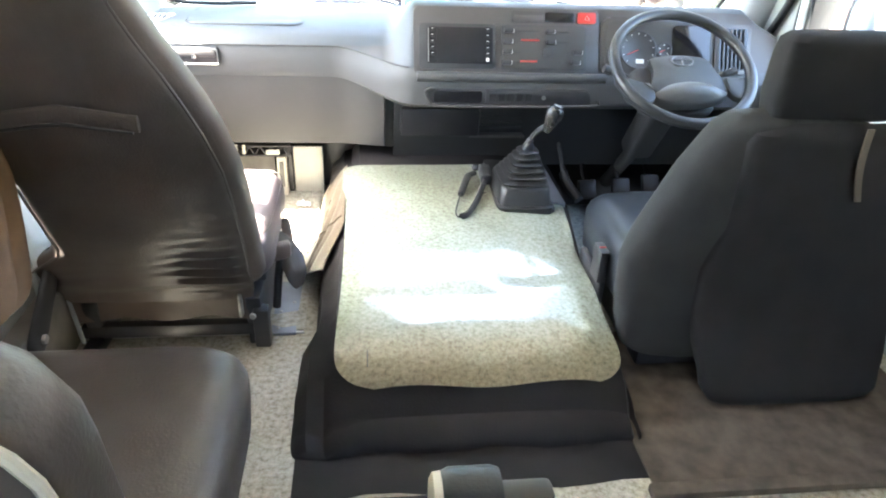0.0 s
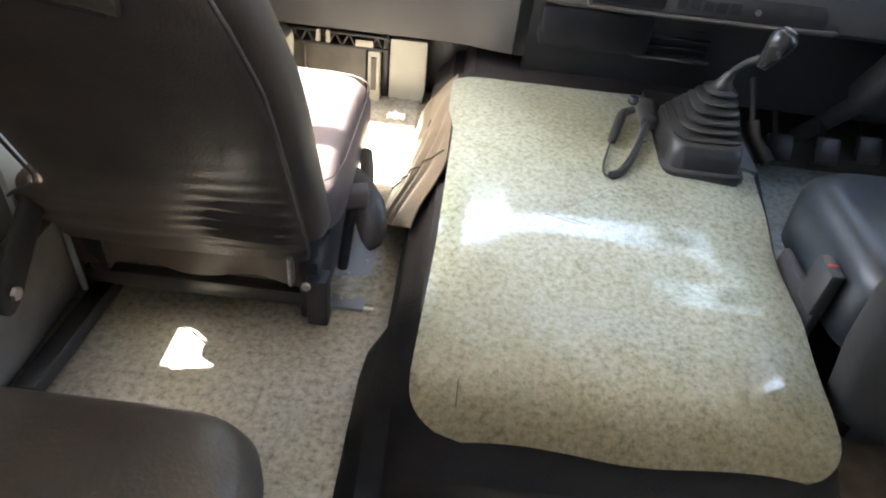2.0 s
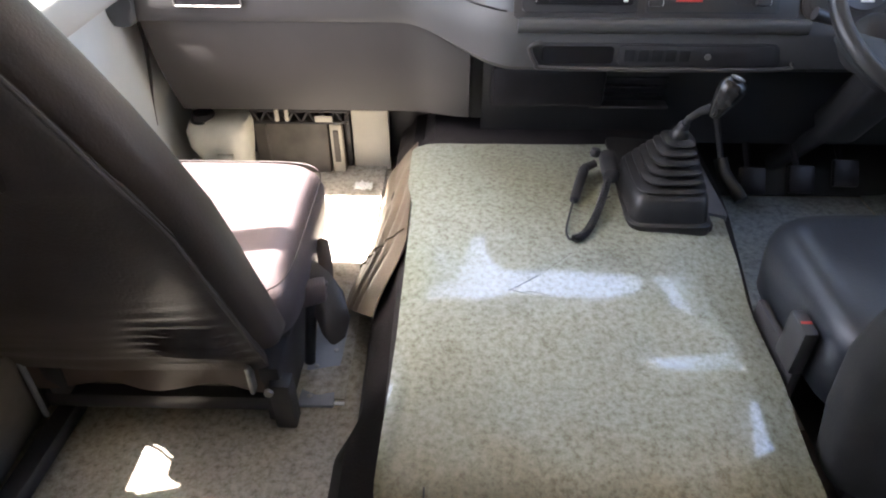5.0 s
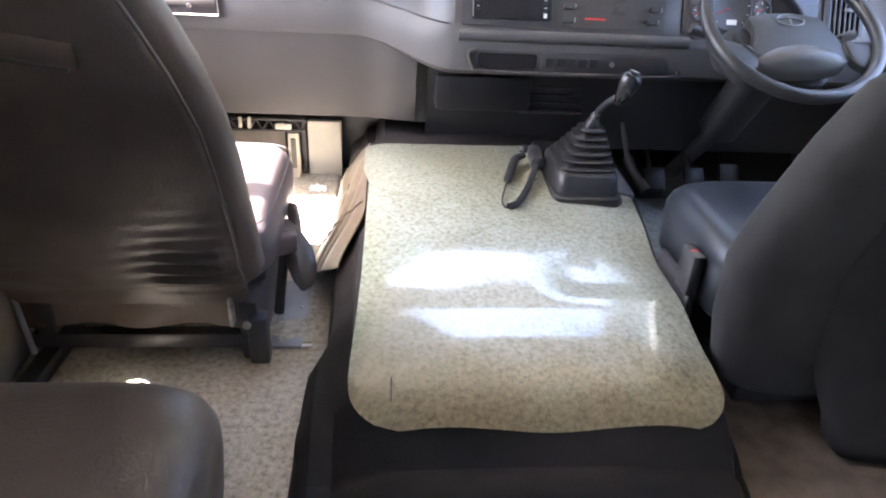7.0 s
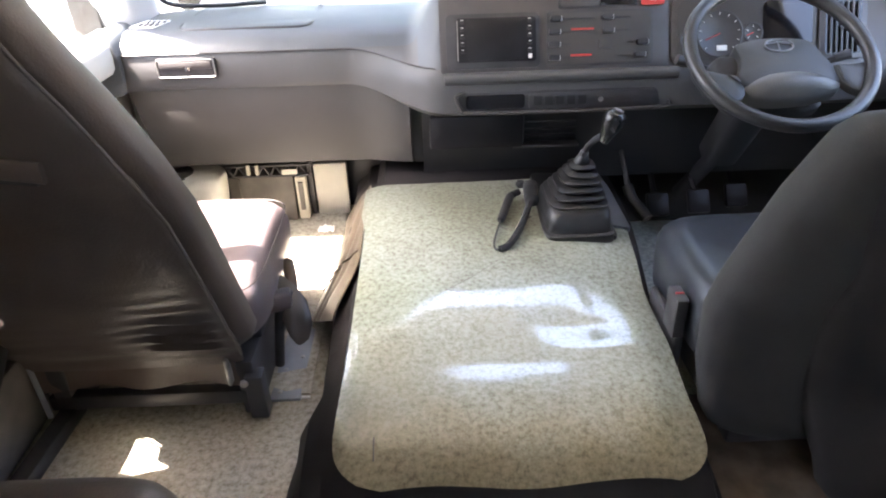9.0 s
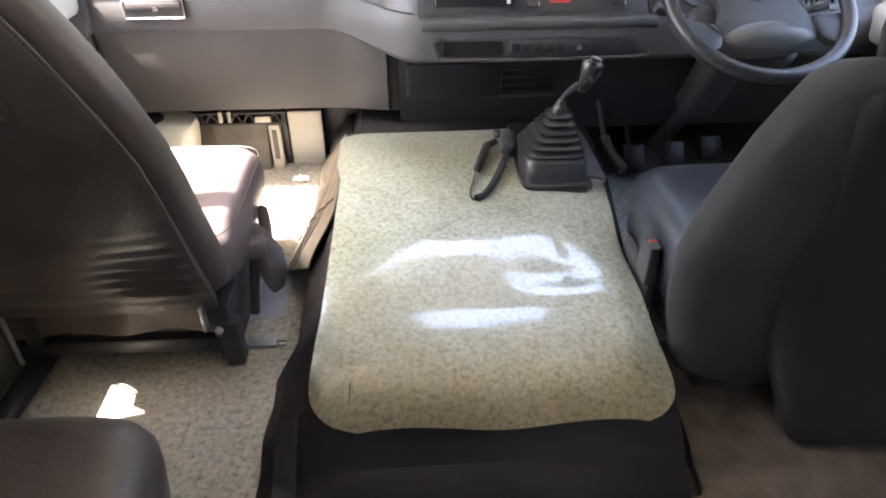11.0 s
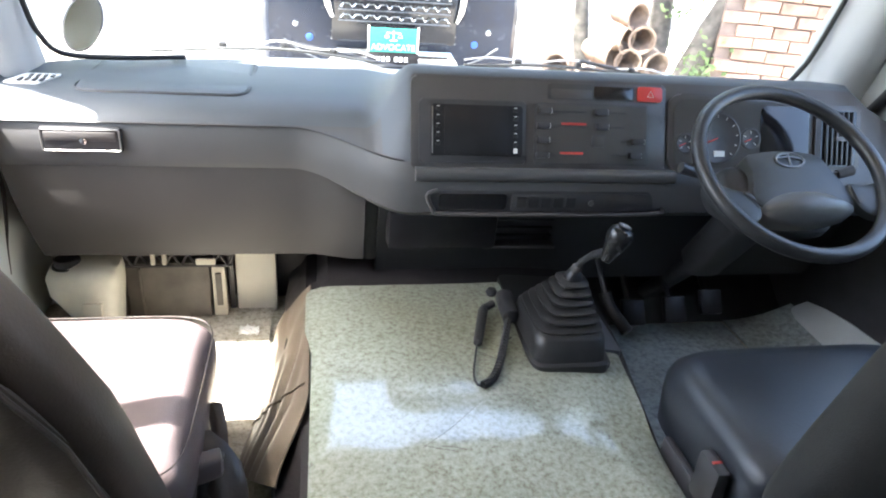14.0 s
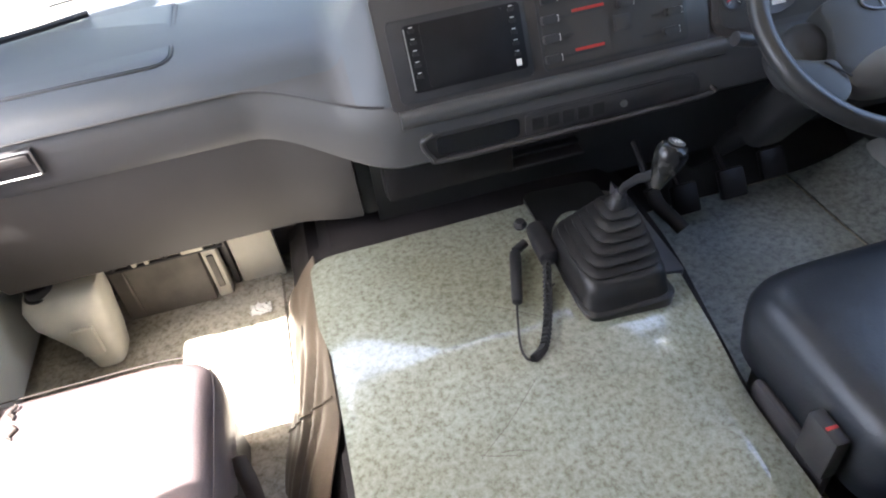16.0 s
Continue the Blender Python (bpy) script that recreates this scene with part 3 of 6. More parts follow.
part("stick", tube([(0.204, 0.811, 0.345), (0.210, 0.803, 0.372), (0.221, 0.786, 0.395), (0.236, 0.757, 0.418)], [0.0065, 0.0065, 0.007, 0.009], 14), DARKP, gl)
part("collar", tube([(0.204, 0.811, 0.347), (0.206, 0.808, 0.357), (0.207, 0.806, 0.362)], [0.011, 0.0105, 0.008], 14), BLACKP, gl)
m = Matrix.Rotation(radians(20), 4, "Y")
part("knob", lathe([(0.001, -0.040), (0.009, -0.040), (0.0125, -0.030), (0.0165, -0.016), (0.0210, -0.001), (0.0235, 0.010), (0.0232, 0.019), (0.0200, 0.027), (0.0140, 0.031), (0.001, 0.033)], (0.244, 0.750, 0.440), m, 32), KNOBM, gl)
disc = part("shift_plate", lathe([(0.001, 0.0), (0.0125, 0.0), (0.0125, 0.0015), (0.001, 0.0020)], (0.2550, 0.750, 0.4715), m), PADGREY, gl, "grey shift pattern disc")
for dx, w, h in ((-0.005, 0.0012, 0.010), (0.0, 0.0012, 0.010), (0.005, 0.0012, 0.010), (0.0, 0.011, 0.0012)):
    part("pattern_line", box((0.2555 + dx, 0.750, 0.4738 - dx * 0.36), (w, h, 0.0008), 0, m), WHITEP, disc)
STRIPM = mat("worn_grey_metal", (0.13, 0.135, 0.15), 0.42, var=0.2, scale=14, bump=0.1, bump_scale=200)
ls = root("lever_surround", (0.2, 0.85, 0.2), "dark plate round the gear lever with a grey metal strip", "plate")
part("plate", prism(rounded(0.124, 0.280, 0.72, 1.06, 0.02), lambda u, v: Vector((u, v, mat_top(u, v) - 0.006)), lambda u, v: Vector((u, v, mat_top(u, v) + 0.007))), RUBBER, ls)
part("strip", prism(rounded(0.279, 0.322, 0.775, 0.99, 0.006), lambda u, v: Vector((u, v, mat_top(u, v) - 0.006)), lambda u, v: Vector((u, v, mat_top(u, v) + 0.006 + 0.25 * max(v - 0.80, 0) * (0.322 - u) / 0.043))), STRIPM, ls)

# ---------- dashboard ----------
db = root("dashboard", (0, 1.15, 0), "grey moulded plastic dashboard with a taupe lip and raised centre", "dashboard")
FU = Vector((0, 0.40, 0.917))
FN = Vector((0, -0.917, 0.40))


def fas(x, s, d=0.0):
    """A place on the centre face: across, up the slope, and out of it."""
    return Vector((x, 0.957, 0.51)) + FU * s + FN * d


def dash_row(x):
    a = ease(-0.34, -0.10, x)
    h = ease(-0.185, -0.10, x)
    right = ease(0.84, 0.98, x)
    rear = ws(min(max((x + 0.93) / 1.93, 0), 1), 0).y - 0.015
    left = [(rear, 0.578), (1.36, 0.592), (1.20, 0.594), (1.11, 0.585), (1.066, 0.568), (1.052, 0.548), (1.050, 0.545), (1.048, 0.51), (1.046, 0.475), (1.054, 0.458), (1.075, 0.452), (1.11, 0.452)]
    mid = [(rear, 0.560), (1.30, 0.592), (1.15, 0.642), (1.08, 0.672), (1.045, 0.676), (1.025, 0.666), (0.957, 0.512), (0.938, 0.490), (0.932, 0.47), (0.934, 0.415), (0.95, 0.402), (1.06, 0.400)]
    out = []
    for i, ((y0, z0), (y1, z1)) in enumerate(zip(left, mid)):
        k = h if i < 6 else a
        y, z = lerp(y0, y1, k), lerp(z0, z1, k)
        if i < 6:
            z = lerp(z, min(z, 0.60), right)
        out.append(Vector((x, min(y, rear), z)))
    return out


xs = sorted(set([round(float(v), 4) for v in (*np.linspace(-0.905, -0.35, 12), *np.linspace(-0.34, -0.17, 12), *np.linspace(-0.16, -0.10, 10), *np.linspace(-0.08, 0.98, 18))]))
rows = []
for x in xs:
    r = dash_row(x)
    rows.append(r + [Vector((x, r[0].y, r[-1].z))])
bm = rings(rows)
dash_body = part("body", bm, DASHTOP, db)
dash_body.data.materials.append(DASHLIP)
dash_body.data.materials.append(FASCIA)
for p in dash_body.data.polygons:
    c = p.center + Vector((0, 1.15, 0))
    if (c.z < 0.547 and c.x < -0.15) or c.z < 0.51 or (c.x > -0.105 and c.y < 1.03):
        p.material_index = 2 if c.x > -0.105 and c.z > 0.515 else 1
for rr in (-0.004,):
    pts = [dash_row(x)[6] + Vector((0, -0.001, 0.001)) for x in np.linspace(-0.90, -0.12, 40)]
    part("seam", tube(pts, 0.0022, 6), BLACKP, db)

# padded corner at the far left end
part("end_cap", rings([oval((-0.905, y, 0.52), (0.035, 0, 0), (0, 0, h), 3, 20) for y, h in ((1.030, 0.05), (1.040, 0.072), (1.15, 0.082), (1.25, 0.082))]), DASHTOP, db)

# glovebox side: lower panel with a rounded foot
bm = sheet(lambda u, v: Vector((lerp(-0.875 + 0.03 * (1 - v), -0.185, u), 1.075 + 0.035 * (1 - v) ** 2 - 0.004 * math.sin(math.pi * v) - 0.03 * ease(0.8, 1, u), lerp(0.25, 0.458, v))), 24, 10, 0.02)
part("lower_panel", bm, DASHLOW, db)
bm = rings([oval((x, 1.135 - 0.03 * ease(-0.33, -0.185, x), 0.246), (0, 0.032, 0), (0, 0, 0.014), 3, 18) for x in np.linspace(-0.845, -0.185, 12)])
part("lower_edge", bm, DASHLIP, db)
part("side_return", box((-0.17, 1.12, 0.33), (0.03, 0.10, 0.19), 0.008), DASHLOW, db)
# dark lower middle, with a ledge and vents
bm = sheet(lambda u, v: Vector((lerp(-0.158, 0.98, u), lerp(1.12, 1.04, v), lerp(0.17, 0.41, v))), 20, 6, 0.02)
part("lower_middle", bm, DARKP, db)
part("pocket", box((-0.02, 1.035, 0.335), (0.24, 0.05, 0.09), 0.012), SATINB, db)
part("vent_ledge", box((0.16, 1.055, 0.285), (0.17, 0.05, 0.008), 0.003), FASCIA, db)
for k in range(4):
    part("vent_slat", box((0.16, 1.045, 0.31 + 0.02 * k), (0.15, 0.02, 0.004), 0.001), RUBBER, db)

# lid on top, lying 3 mm proud, with its groove
def top_z(x, y):
    r = dash_row(x)
    return float(np.interp(-y, [-p.y for p in r[:4]], [p.z for p in r[:4]]))


lid = rounded(-0.745, -0.425, 1.12, 1.385, 0.03)
part("lid", prism([(u + 0.06 * (v - 1.12) * (-0.2), v) for u, v in lid], lambda u, v: Vector((u, v, top_z(u, v) - 0.003)), lambda u, v: Vector((u, v, top_z(u, v) + 0.0035)), 0.002), DASHTOP, db, "grey dashboard lid")
part("lid_groove", tube([Vector((u, v, top_z(u, v) + 0.0008)) for u, v in rounded(-0.749, -0.421, 1.116, 1.389, 0.034)], 0.0022, 6, True), BLACKP, db)
# little grille beside it
gr = part("demister_grille", prism(rounded(-0.865, -0.80, 1.145, 1.20, 0.006), lambda u, v: Vector((u + (v - 1.17) * 0.5, v, top_z(u, v))), lambda u, v: Vector((u + (v - 1.17) * 0.5, v, top_z(u, v) + 0.003))), WHITEP, db, "pale slotted demister grille")
for k in range(4):
    x = -0.855 + 0.013 * k
    part("slot", box((x + 0.006, 1.16, 0.5945), (0.006, 0.022, 0.003)), BLACKP, gr)
    part("slot", box((x + 0.018, 1.185, 0.5955), (0.006, 0.016, 0.003)), BLACKP, gr)

# glovebox latch
la = part("latch", box((-0.718, 1.044, 0.514), (0.142, 0.012, 0.048), 0.005), BLACKP, db, "recessed dark latch in a thin bright frame")
part("latch_frame", tube([Vector((u, 1.0375, v)) for u, v in rounded(-0.786, -0.650, 0.4935, 0.5345, 0.004)], 0.0018, 8, True), STEEL, la)
part("latch_flap", box((-0.718, 1.037, 0.522), (0.126, 0.006, 0.018), 0.003), FASCIA, la)
part("lock", lathe([(0.001, 0), (0.006, 0), (0.006, 0.004), (0.001, 0.005)], (-0.712, 1.033, 0.515), Matrix.Rotation(radians(90), 4, "X"), 16), CHROME, la)


def plate(x0, x1, s0, s1, d0, d1, r=0.008, bevel=0.002):
    return prism(rounded(x0, x1, s0, s1, r), lambda u, v: fas(u, v, d0), lambda u, v: fas(u, v, d1), bevel)


# centre face, its frame and the wide ledge below
part("fascia", plate(-0.108, 0.42, -0.012, 0.166, -0.004, 0.006, 0.012, 0.004), FASCIA, db)
bm = rings([oval((x, 0.941, 0.4935), (0, 0.014, 0), (0, 0, 0.013), 2.6, 16) for x in np.linspace(-0.10, 0.44, 6)])
part("ledge", bm, DASHLIP, db)
# solid tray front; a flat black plate paints the hollow's shade
tr = part("tray", prism(rounded(-0.072, 0.40, 0.418, 0.463, 0.012), lambda u, v: Vector((u + (v - 0.44) * -0.3, 0.940, v)), lambda u, v: Vector((u + (v - 0.44) * -0.3, 0.9300, v)), 0.002), BLACKP, db, "dark tray front, its hollow painted as shade")
part("tray_lip", tube(smooth_line([(-0.055, 0.928, 0.466), (-0.075, 0.926, 0.455), (-0.062, 0.926, 0.424), (-0.045, 0.926, 0.416), (0.1, 0.926, 0.414), (0.40, 0.926, 0.416), (0.425, 0.928, 0.43)], 6), 0.0045, 8), FASCIA, tr)
part("tray_shade", prism(rounded(-0.052, 0.085, 0.424, 0.458, 0.008), lambda u, v: Vector((u, 0.9285, v)), lambda u, v: Vector((u, 0.9280, v))), GLOSSB, tr)
part("ash_panel", prism(rounded(0.095, 0.385, 0.422, 0.460, 0.006), lambda u, v: Vector((u, 0.930, v)), lambda u, v: Vector((u, 0.9265, v)), 0.002), BLACKP, tr)
for k in range(5):
    part("blank_switch", box((0.115 + 0.026 * k, 0.9262, 0.441), (0.020, 0.003, 0.022), 0.001), RUBBER, tr)
part("socket", lathe([(0.001, 0), (0.006, 0), (0.006, 0.004), (0.001, 0.004)], (0.262, 0.925, 0.441), Matrix.Rotation(radians(90), 4, "X"), 16), STEEL, tr)

# head unit
hu = root("car_radio", fas(0.014, 0.055), "black touch-screen head unit with side buttons", "car radio")
part("bezel", plate(-0.093, 0.121, 0.0, 0.122, 0.004, 0.010, 0.008, 0.003), BLACKP, hu)
part("inner_frame", plate(-0.070, 0.112, 0.014, 0.112, 0.009, 0.0125, 0.005, 0.001), SATINB, hu)
part("screen", plate(-0.044, 0.084, 0.018, 0.109, 0.012, 0.0135, 0.004, 0.001), SATINB, hu, "dark dusty screen")
part("edge_strip", plate(-0.0685, -0.0665, 0.018, 0.108, 0.012, 0.0140, 0.0009, 0), STEEL, hu)
for side, x in ((0, -0.0565), (1, 0.098)):
    for k in range(5):
        part("button", plate(x - 0.005, x + 0.005, 0.034 + 0.0165 * k, 0.040 + 0.0165 * k, 0.012, 0.0145, 0.002, 0.0005), RUBBER, hu)
        part("marking", plate(x - 0.003, x + 0.003, 0.0415 + 0.0165 * k, 0.0427 + 0.0165 * k, 0.012, 0.0138, 0.0005, 0), WHITEP, hu)
part("label_mark", plate(0.094, 0.102, 0.020, 0.030, 0.012, 0.0138, 0.0008, 0), WHITEP, hu)

# heater panel with sliders
hp = root("heater_panel", fas(0.26, 0.055), "taupe heater control panel with black sliders", "control panel")
part("rim", plate(0.138, 0.382, 0.0, 0.122, 0.004, 0.0075, 0.006, 0.001), BLACKP, hp)
part("plate", plate(0.143, 0.377, 0.004, 0.118, 0.007, 0.0095, 0.004, 0.001), DASHLOW, hp)


def slider(x0, x1, s, knob, red=False):
    part("slot", plate(x0, x1, s - 0.0016, s + 0.0016, 0.009, 0.0102, 0.0015, 0), BLACKP, hp)
    if red:
        part("red_mark", plate(lerp(x0, x1, 0.35), x1, s + 0.003, s + 0.0075, 0.009, 0.0101, 0.0004, 0), RED, hp)
    part("slider_knob", plate(knob - 0.015, knob + 0.010, s - 0.006, s + 0.006, 0.009, 0.020, 0.003, 0.002), BLACKP, hp)
    part("slider_mark", plate(knob + 0.010, knob + 0.012, s - 0.005, s + 0.005, 0.009, 0.017, 0.0009, 0), WHITEP, hp)


slider(0.165, 0.246, 0.105, 0.160)
slider(0.165, 0.246, 0.076, 0.157, True)
slider(0.165, 0.192, 0.048, 0.156)
slider(0.165, 0.240, 0.018, 0.155, True)
slider(0.262, 0.330, 0.105, 0.278)
slider(0.262, 0.328, 0.076, 0.280)
slider(0.322, 0.372, 0.048, 0.358)
slider(0.300, 0.370, 0.020, 0.352)
part("divider", plate(0.2505, 0.2515, 0.006, 0.062, 0.009, 0.0099, 0.0004, 0), BLACKP, hp)
sq = part("square_button", plate(0.258, 0.286, 0.036, 0.060, 0.009, 0.0125, 0.002, 0.001), BLACKP, hp)
part("button_face", plate(0.2615, 0.2825, 0.039, 0.057, 0.012, 0.0135, 0.0015, 0.0005), DASHLOW, sq)

# clock recess and hazard switch
ck = root("clock_panel", fas(0.25, 0.145), "dark blank clock panel above the heater controls", "clock panel")
part("recess", plate(0.165, 0.350, 0.129, 0.160, 0.004, 0.0075, 0.006, 0.001), BLACKP, ck)
part("cover", plate(0.172, 0.258, 0.132, 0.150, 0.007, 0.0085, 0.003, 0.0005), FASCIA, ck)
part("window", plate(0.262, 0.345, 0.132, 0.157, 0.007, 0.0085, 0.003, 0.0005), GLOSSB, ck)
hz = root("hazard_switch", fas(0.38, 0.145), "red hazard warning switch", "switch")
part("button", plate(0.356, 0.408, 0.130, 0.159, 0.004, 0.0115, 0.004, 0.002), RED, hz)
tri = [fas(0.382 + 0.008 * math.cos(radians(a)), 0.143 + 0.008 * math.sin(radians(a)), 0.0118) for a in (90, 210, 330)]
part("triangle_mark", tube(tri, 0.0008, 6, True), WHITEP, hz)

# instrument cluster behind the wheel
ic = root("instrument_cluster", fas(0.62, 0.06), "recessed instrument cluster with round dials", "instrument cluster")
part("frame", plate(0.425, 0.80, -0.012, 0.150, 0.002, 0.008, 0.03, 0.004), FASCIA, ic)
part("panel", plate(0.437, 0.755, -0.002, 0.138, 0.0075, 0.010, 0.025, 0.001), DASHLOW, ic)
part("dark_window", plate(0.635, 0.750, 0.004, 0.130, 0.0095, 0.0115, 0.015, 0.001), GLOSSB, ic)
FR = Matrix((Vector((1, 0, 0)), FU, FN)).transposed().to_4x4()
for x, s, r in ((0.535, 0.060, 0.055), (0.462, 0.048, 0.022), (0.612, 0.060, 0.024)):
    dl = part("dial", lathe([(0.001, 0), (r, 0), (r, 0.0025), (r - 0.004, 0.0035), (r - 0.006, 0.002), (0.001, 0.002)], fas(x, s, 0.0095), FR, 40), BLACKP, ic)
    for k in range(11 if r > 0.05 else 5):
        a = radians(225 - 270 * k / (10 if r > 0.05 else 4))
        c = fas(x + (r - 0.010) * math.cos(a), s + (r - 0.010) * math.sin(a), 0.0122)
        part("tick", box(c, (0.0055, 0.0012, 0.0008), 0, FR @ Matrix.Rotation(a, 4, "Z")), WHITEP, dl)
    c = fas(x, s, 0.0135)
    part("needle", tube([c, c - Vector((r * 0.6, 0, 0)) - FU * r * 0.25], 0.0012, 6), RED, dl)
part("trip_window", plate(0.528, 0.552, 0.022, 0.034, 0.0115, 0.0128, 0.001, 0), WHITEP, ic)

# side vent at the right
sv = root("air_vent", fas(0.81, 0.06), "black side air vent with upright slats", "air vent")
part("frame", plate(0.765, 0.875, -0.005, 0.135, 0.006, 0.014, 0.012, 0.003), FASCIA, sv)
part("throat", plate(0.778, 0.862, 0.006, 0.124, 0.013, 0.0145, 0.006, 0), GLOSSB, sv)
for k in range(6):
    part("slat", plate(0.786 + 0.0125 * k, 0.790 + 0.0125 * k, 0.008, 0.122, 0.014, 0.021, 0.0015, 0.0005), BLACKP, sv)
part("tab", plate(0.806, 0.834, 0.060, 0.068, 0.018, 0.026, 0.002, 0.001), FASCIA, sv)

# ---------- steering wheel and column ----------
SWC = Vector((0.600, 0.808, 0.565))
TILT = 0.976
SU = Vector((0, math.sin(TILT), math.cos(TILT)))
SN = Vector((0, -math.cos(TILT), math.sin(TILT)))


def sw(x, s, d=0.0):
    return SWC + Vector((x, 0, 0)) + SU * s + SN * d


sg = root("steering_wheel", SWC, "black steering wheel with a grey padded hub and round badge", "steering wheel")
R = 0.187
part("rim", tube([sw(R * math.cos(a), R * math.sin(a)) for a in np.linspace(0, 2 * math.pi, 73)[:-1]], 0.0145, 14, True), WHEELR, sg)


def pad(outline, d0, d1, crown=0.012, bev=0.006):
    """A cushion-like plate in the wheel's plane, higher towards its middle."""
    cx, cy = sum(p[0] for p in outline) / len(outline), sum(p[1] for p in outline) / len(outline)
    rows = []
    for f, d in ((1.0, d0), (1.0, d1 - bev), (0.97, d1 - bev * 0.3), (0.90, d1), (0.6, d1 + crown * 0.7), (0.25, d1 + crown)):
        rows.append([sw(cx + (u - cx) * f, cy + (v - cy) * f, d) for u, v in outline])
    return rings(rows)


def loop(pts, n=5):
    """A smooth closed outline through (across, up) pairs."""
    p = [Vector((u, v, 0)) for u, v in pts]
    out = []
    for i in range(len(p)):
        a, b, c, d = p[i - 1], p[i], p[(i + 1) % len(p)], p[(i + 2) % len(p)]
        for k in range(n):
            t = k / n
            q = 0.5 * (2 * b + (c - a) * t + (2 * a - 5 * b + 4 * c - d) * t * t + (3 * b - a - 3 * c + d) * t ** 3)
            out.append((q.x, q.y))
    return out


part("hub_pad", pad(loop([(-0.083, 0.034), (-0.045, 0.047), (0, 0.051), (0.05, 0.048), (0.082, 0.037), (0.098, 0.0), (0.113, -0.036), (0.116, -0.070), (0.06, -0.082), (-0.02, -0.084), (-0.080, -0.078), (-0.098, -0.056), (-0.088, -0.030), (-0.081, 0.0)]), -0.045, -0.010, 0.006), WHEELP, sg)
part("lower_pad", pad(loop([(-0.090, -0.078), (-0.060, -0.053), (-0.01, -0.042), (0.05, -0.046), (0.105, -0.068), (0.112, -0.080), (0.09, -0.096), (0.03, -0.110), (-0.04, -0.113), (-0.080, -0.102)]), -0.040, -0.010, 0.024, 0.014), PADGREY, sg, "lighter grey lower pad")
part("spoke", pad(loop([(-0.098, -0.054), (-0.125, -0.046), (-0.184, -0.030), (-0.182, -0.062), (-0.152, -0.108), (-0.122, -0.118), (-0.094, -0.098)]), -0.024, -0.006, 0.002), WHEELP, sg)
part("spoke", pad(loop([(0.110, -0.030), (0.145, -0.030), (0.186, -0.026), (0.184, -0.066), (0.166, -0.100), (0.134, -0.098), (0.114, -0.076)]), -0.024, -0.006, 0.002), WHEELP, sg)
for u0, v0, u1, v1 in ((-0.119, -0.052, -0.091, -0.083), (0.114, -0.035, 0.115, -0.074)):
    part("joint_line", tube([sw(u0, v0, -0.004), sw(u1, v1, -0.003)], 0.0018, 6), DARKP, sg)
part("hub_back", pad(loop([(-0.138, -0.02), (-0.125, 0.022), (-0.08, 0.035), (0.0, 0.035), (0.08, 0.03), (0.10, -0.02), (0.08, -0.10), (-0.08, -0.10), (-0.125, -0.062)]), -0.085, -0.060, 0.0), DARKP, sg)
part("column_bulge", rings([oval(sw(-0.103 + 0.004 * k, -0.010, d), Vector((0.034 * f, 0, 0)), SU * 0.044 * f, 2.4, 28) for k, (d, f) in enumerate(((-0.10, 1.0), (-0.06, 1.0), (-0.042, 0.93), (-0.033, 0.75), (-0.028, 0.45), (-0.026, 0.1)))]), DARKP, sg)
BADGEM = mat("dull_badge_metal", (0.16, 0.165, 0.17), 0.35, metal=0.6, var=0.1, bump=0)
bd = part("badge", tube([sw(0.004 + 0.030 * math.cos(a), 0.022 + 0.016 * math.sin(a), -0.0035) for a in np.linspace(0, 2 * math.pi, 33)[:-1]], 0.0022, 8, True), BADGEM, sg, "dull metal oval badge")
part("badge_bar", tube([sw(-0.022, 0.027, -0.0045), sw(0.004, 0.031, -0.004), sw(0.030, 0.027, -0.0045)], 0.0018, 6), BADGEM, bd)
part("badge_bar", tube([sw(0.004, 0.008, -0.0045), sw(0.004, 0.036, -0.0045)], 0.0018, 6), BADGEM, bd)
sc = root("steering_column", sw(0, 0, -0.2), "black steering column shroud with control stalks", "steering column")
rows = [oval(sw(0, -0.01, d), Vector((w, 0, 0)), SU * h, 3.5, 28) for d, w, h in ((-0.045, 0.045, 0.035), (-0.06, 0.052, 0.040), (-0.20, 0.048, 0.042), (-0.36, 0.045, 0.04))]
part("shroud", rings(rows), DARKP, sc)
for sx, ln in ((-1, 0.165), (1, 0.155)):
    pts = smooth_line([sw(sx * 0.05, 0.01, -0.08), sw(sx * 0.11, 0.02, -0.075), sw(sx * ln, 0.03, -0.06)], 6)
    st = part("stalk", tube(pts, [lerp(0.006, 0.0085, i / (len(pts) - 1)) for i in range(len(pts))], 10), BLACKP, sc)
    part("stalk_end", tube([sw(sx * (ln - 0.002), 0.03, -0.06), sw(sx * (ln + 0.030), 0.036, -0.052)], [0.010, 0.011], 12), BLACKP, st)
part("lower_shaft", tube([sw(0, -0.01, -0.34), (0.60, 1.12, 0.14), (0.60, 1.22, 0.04)], 0.022, 12), DARKP, sc)

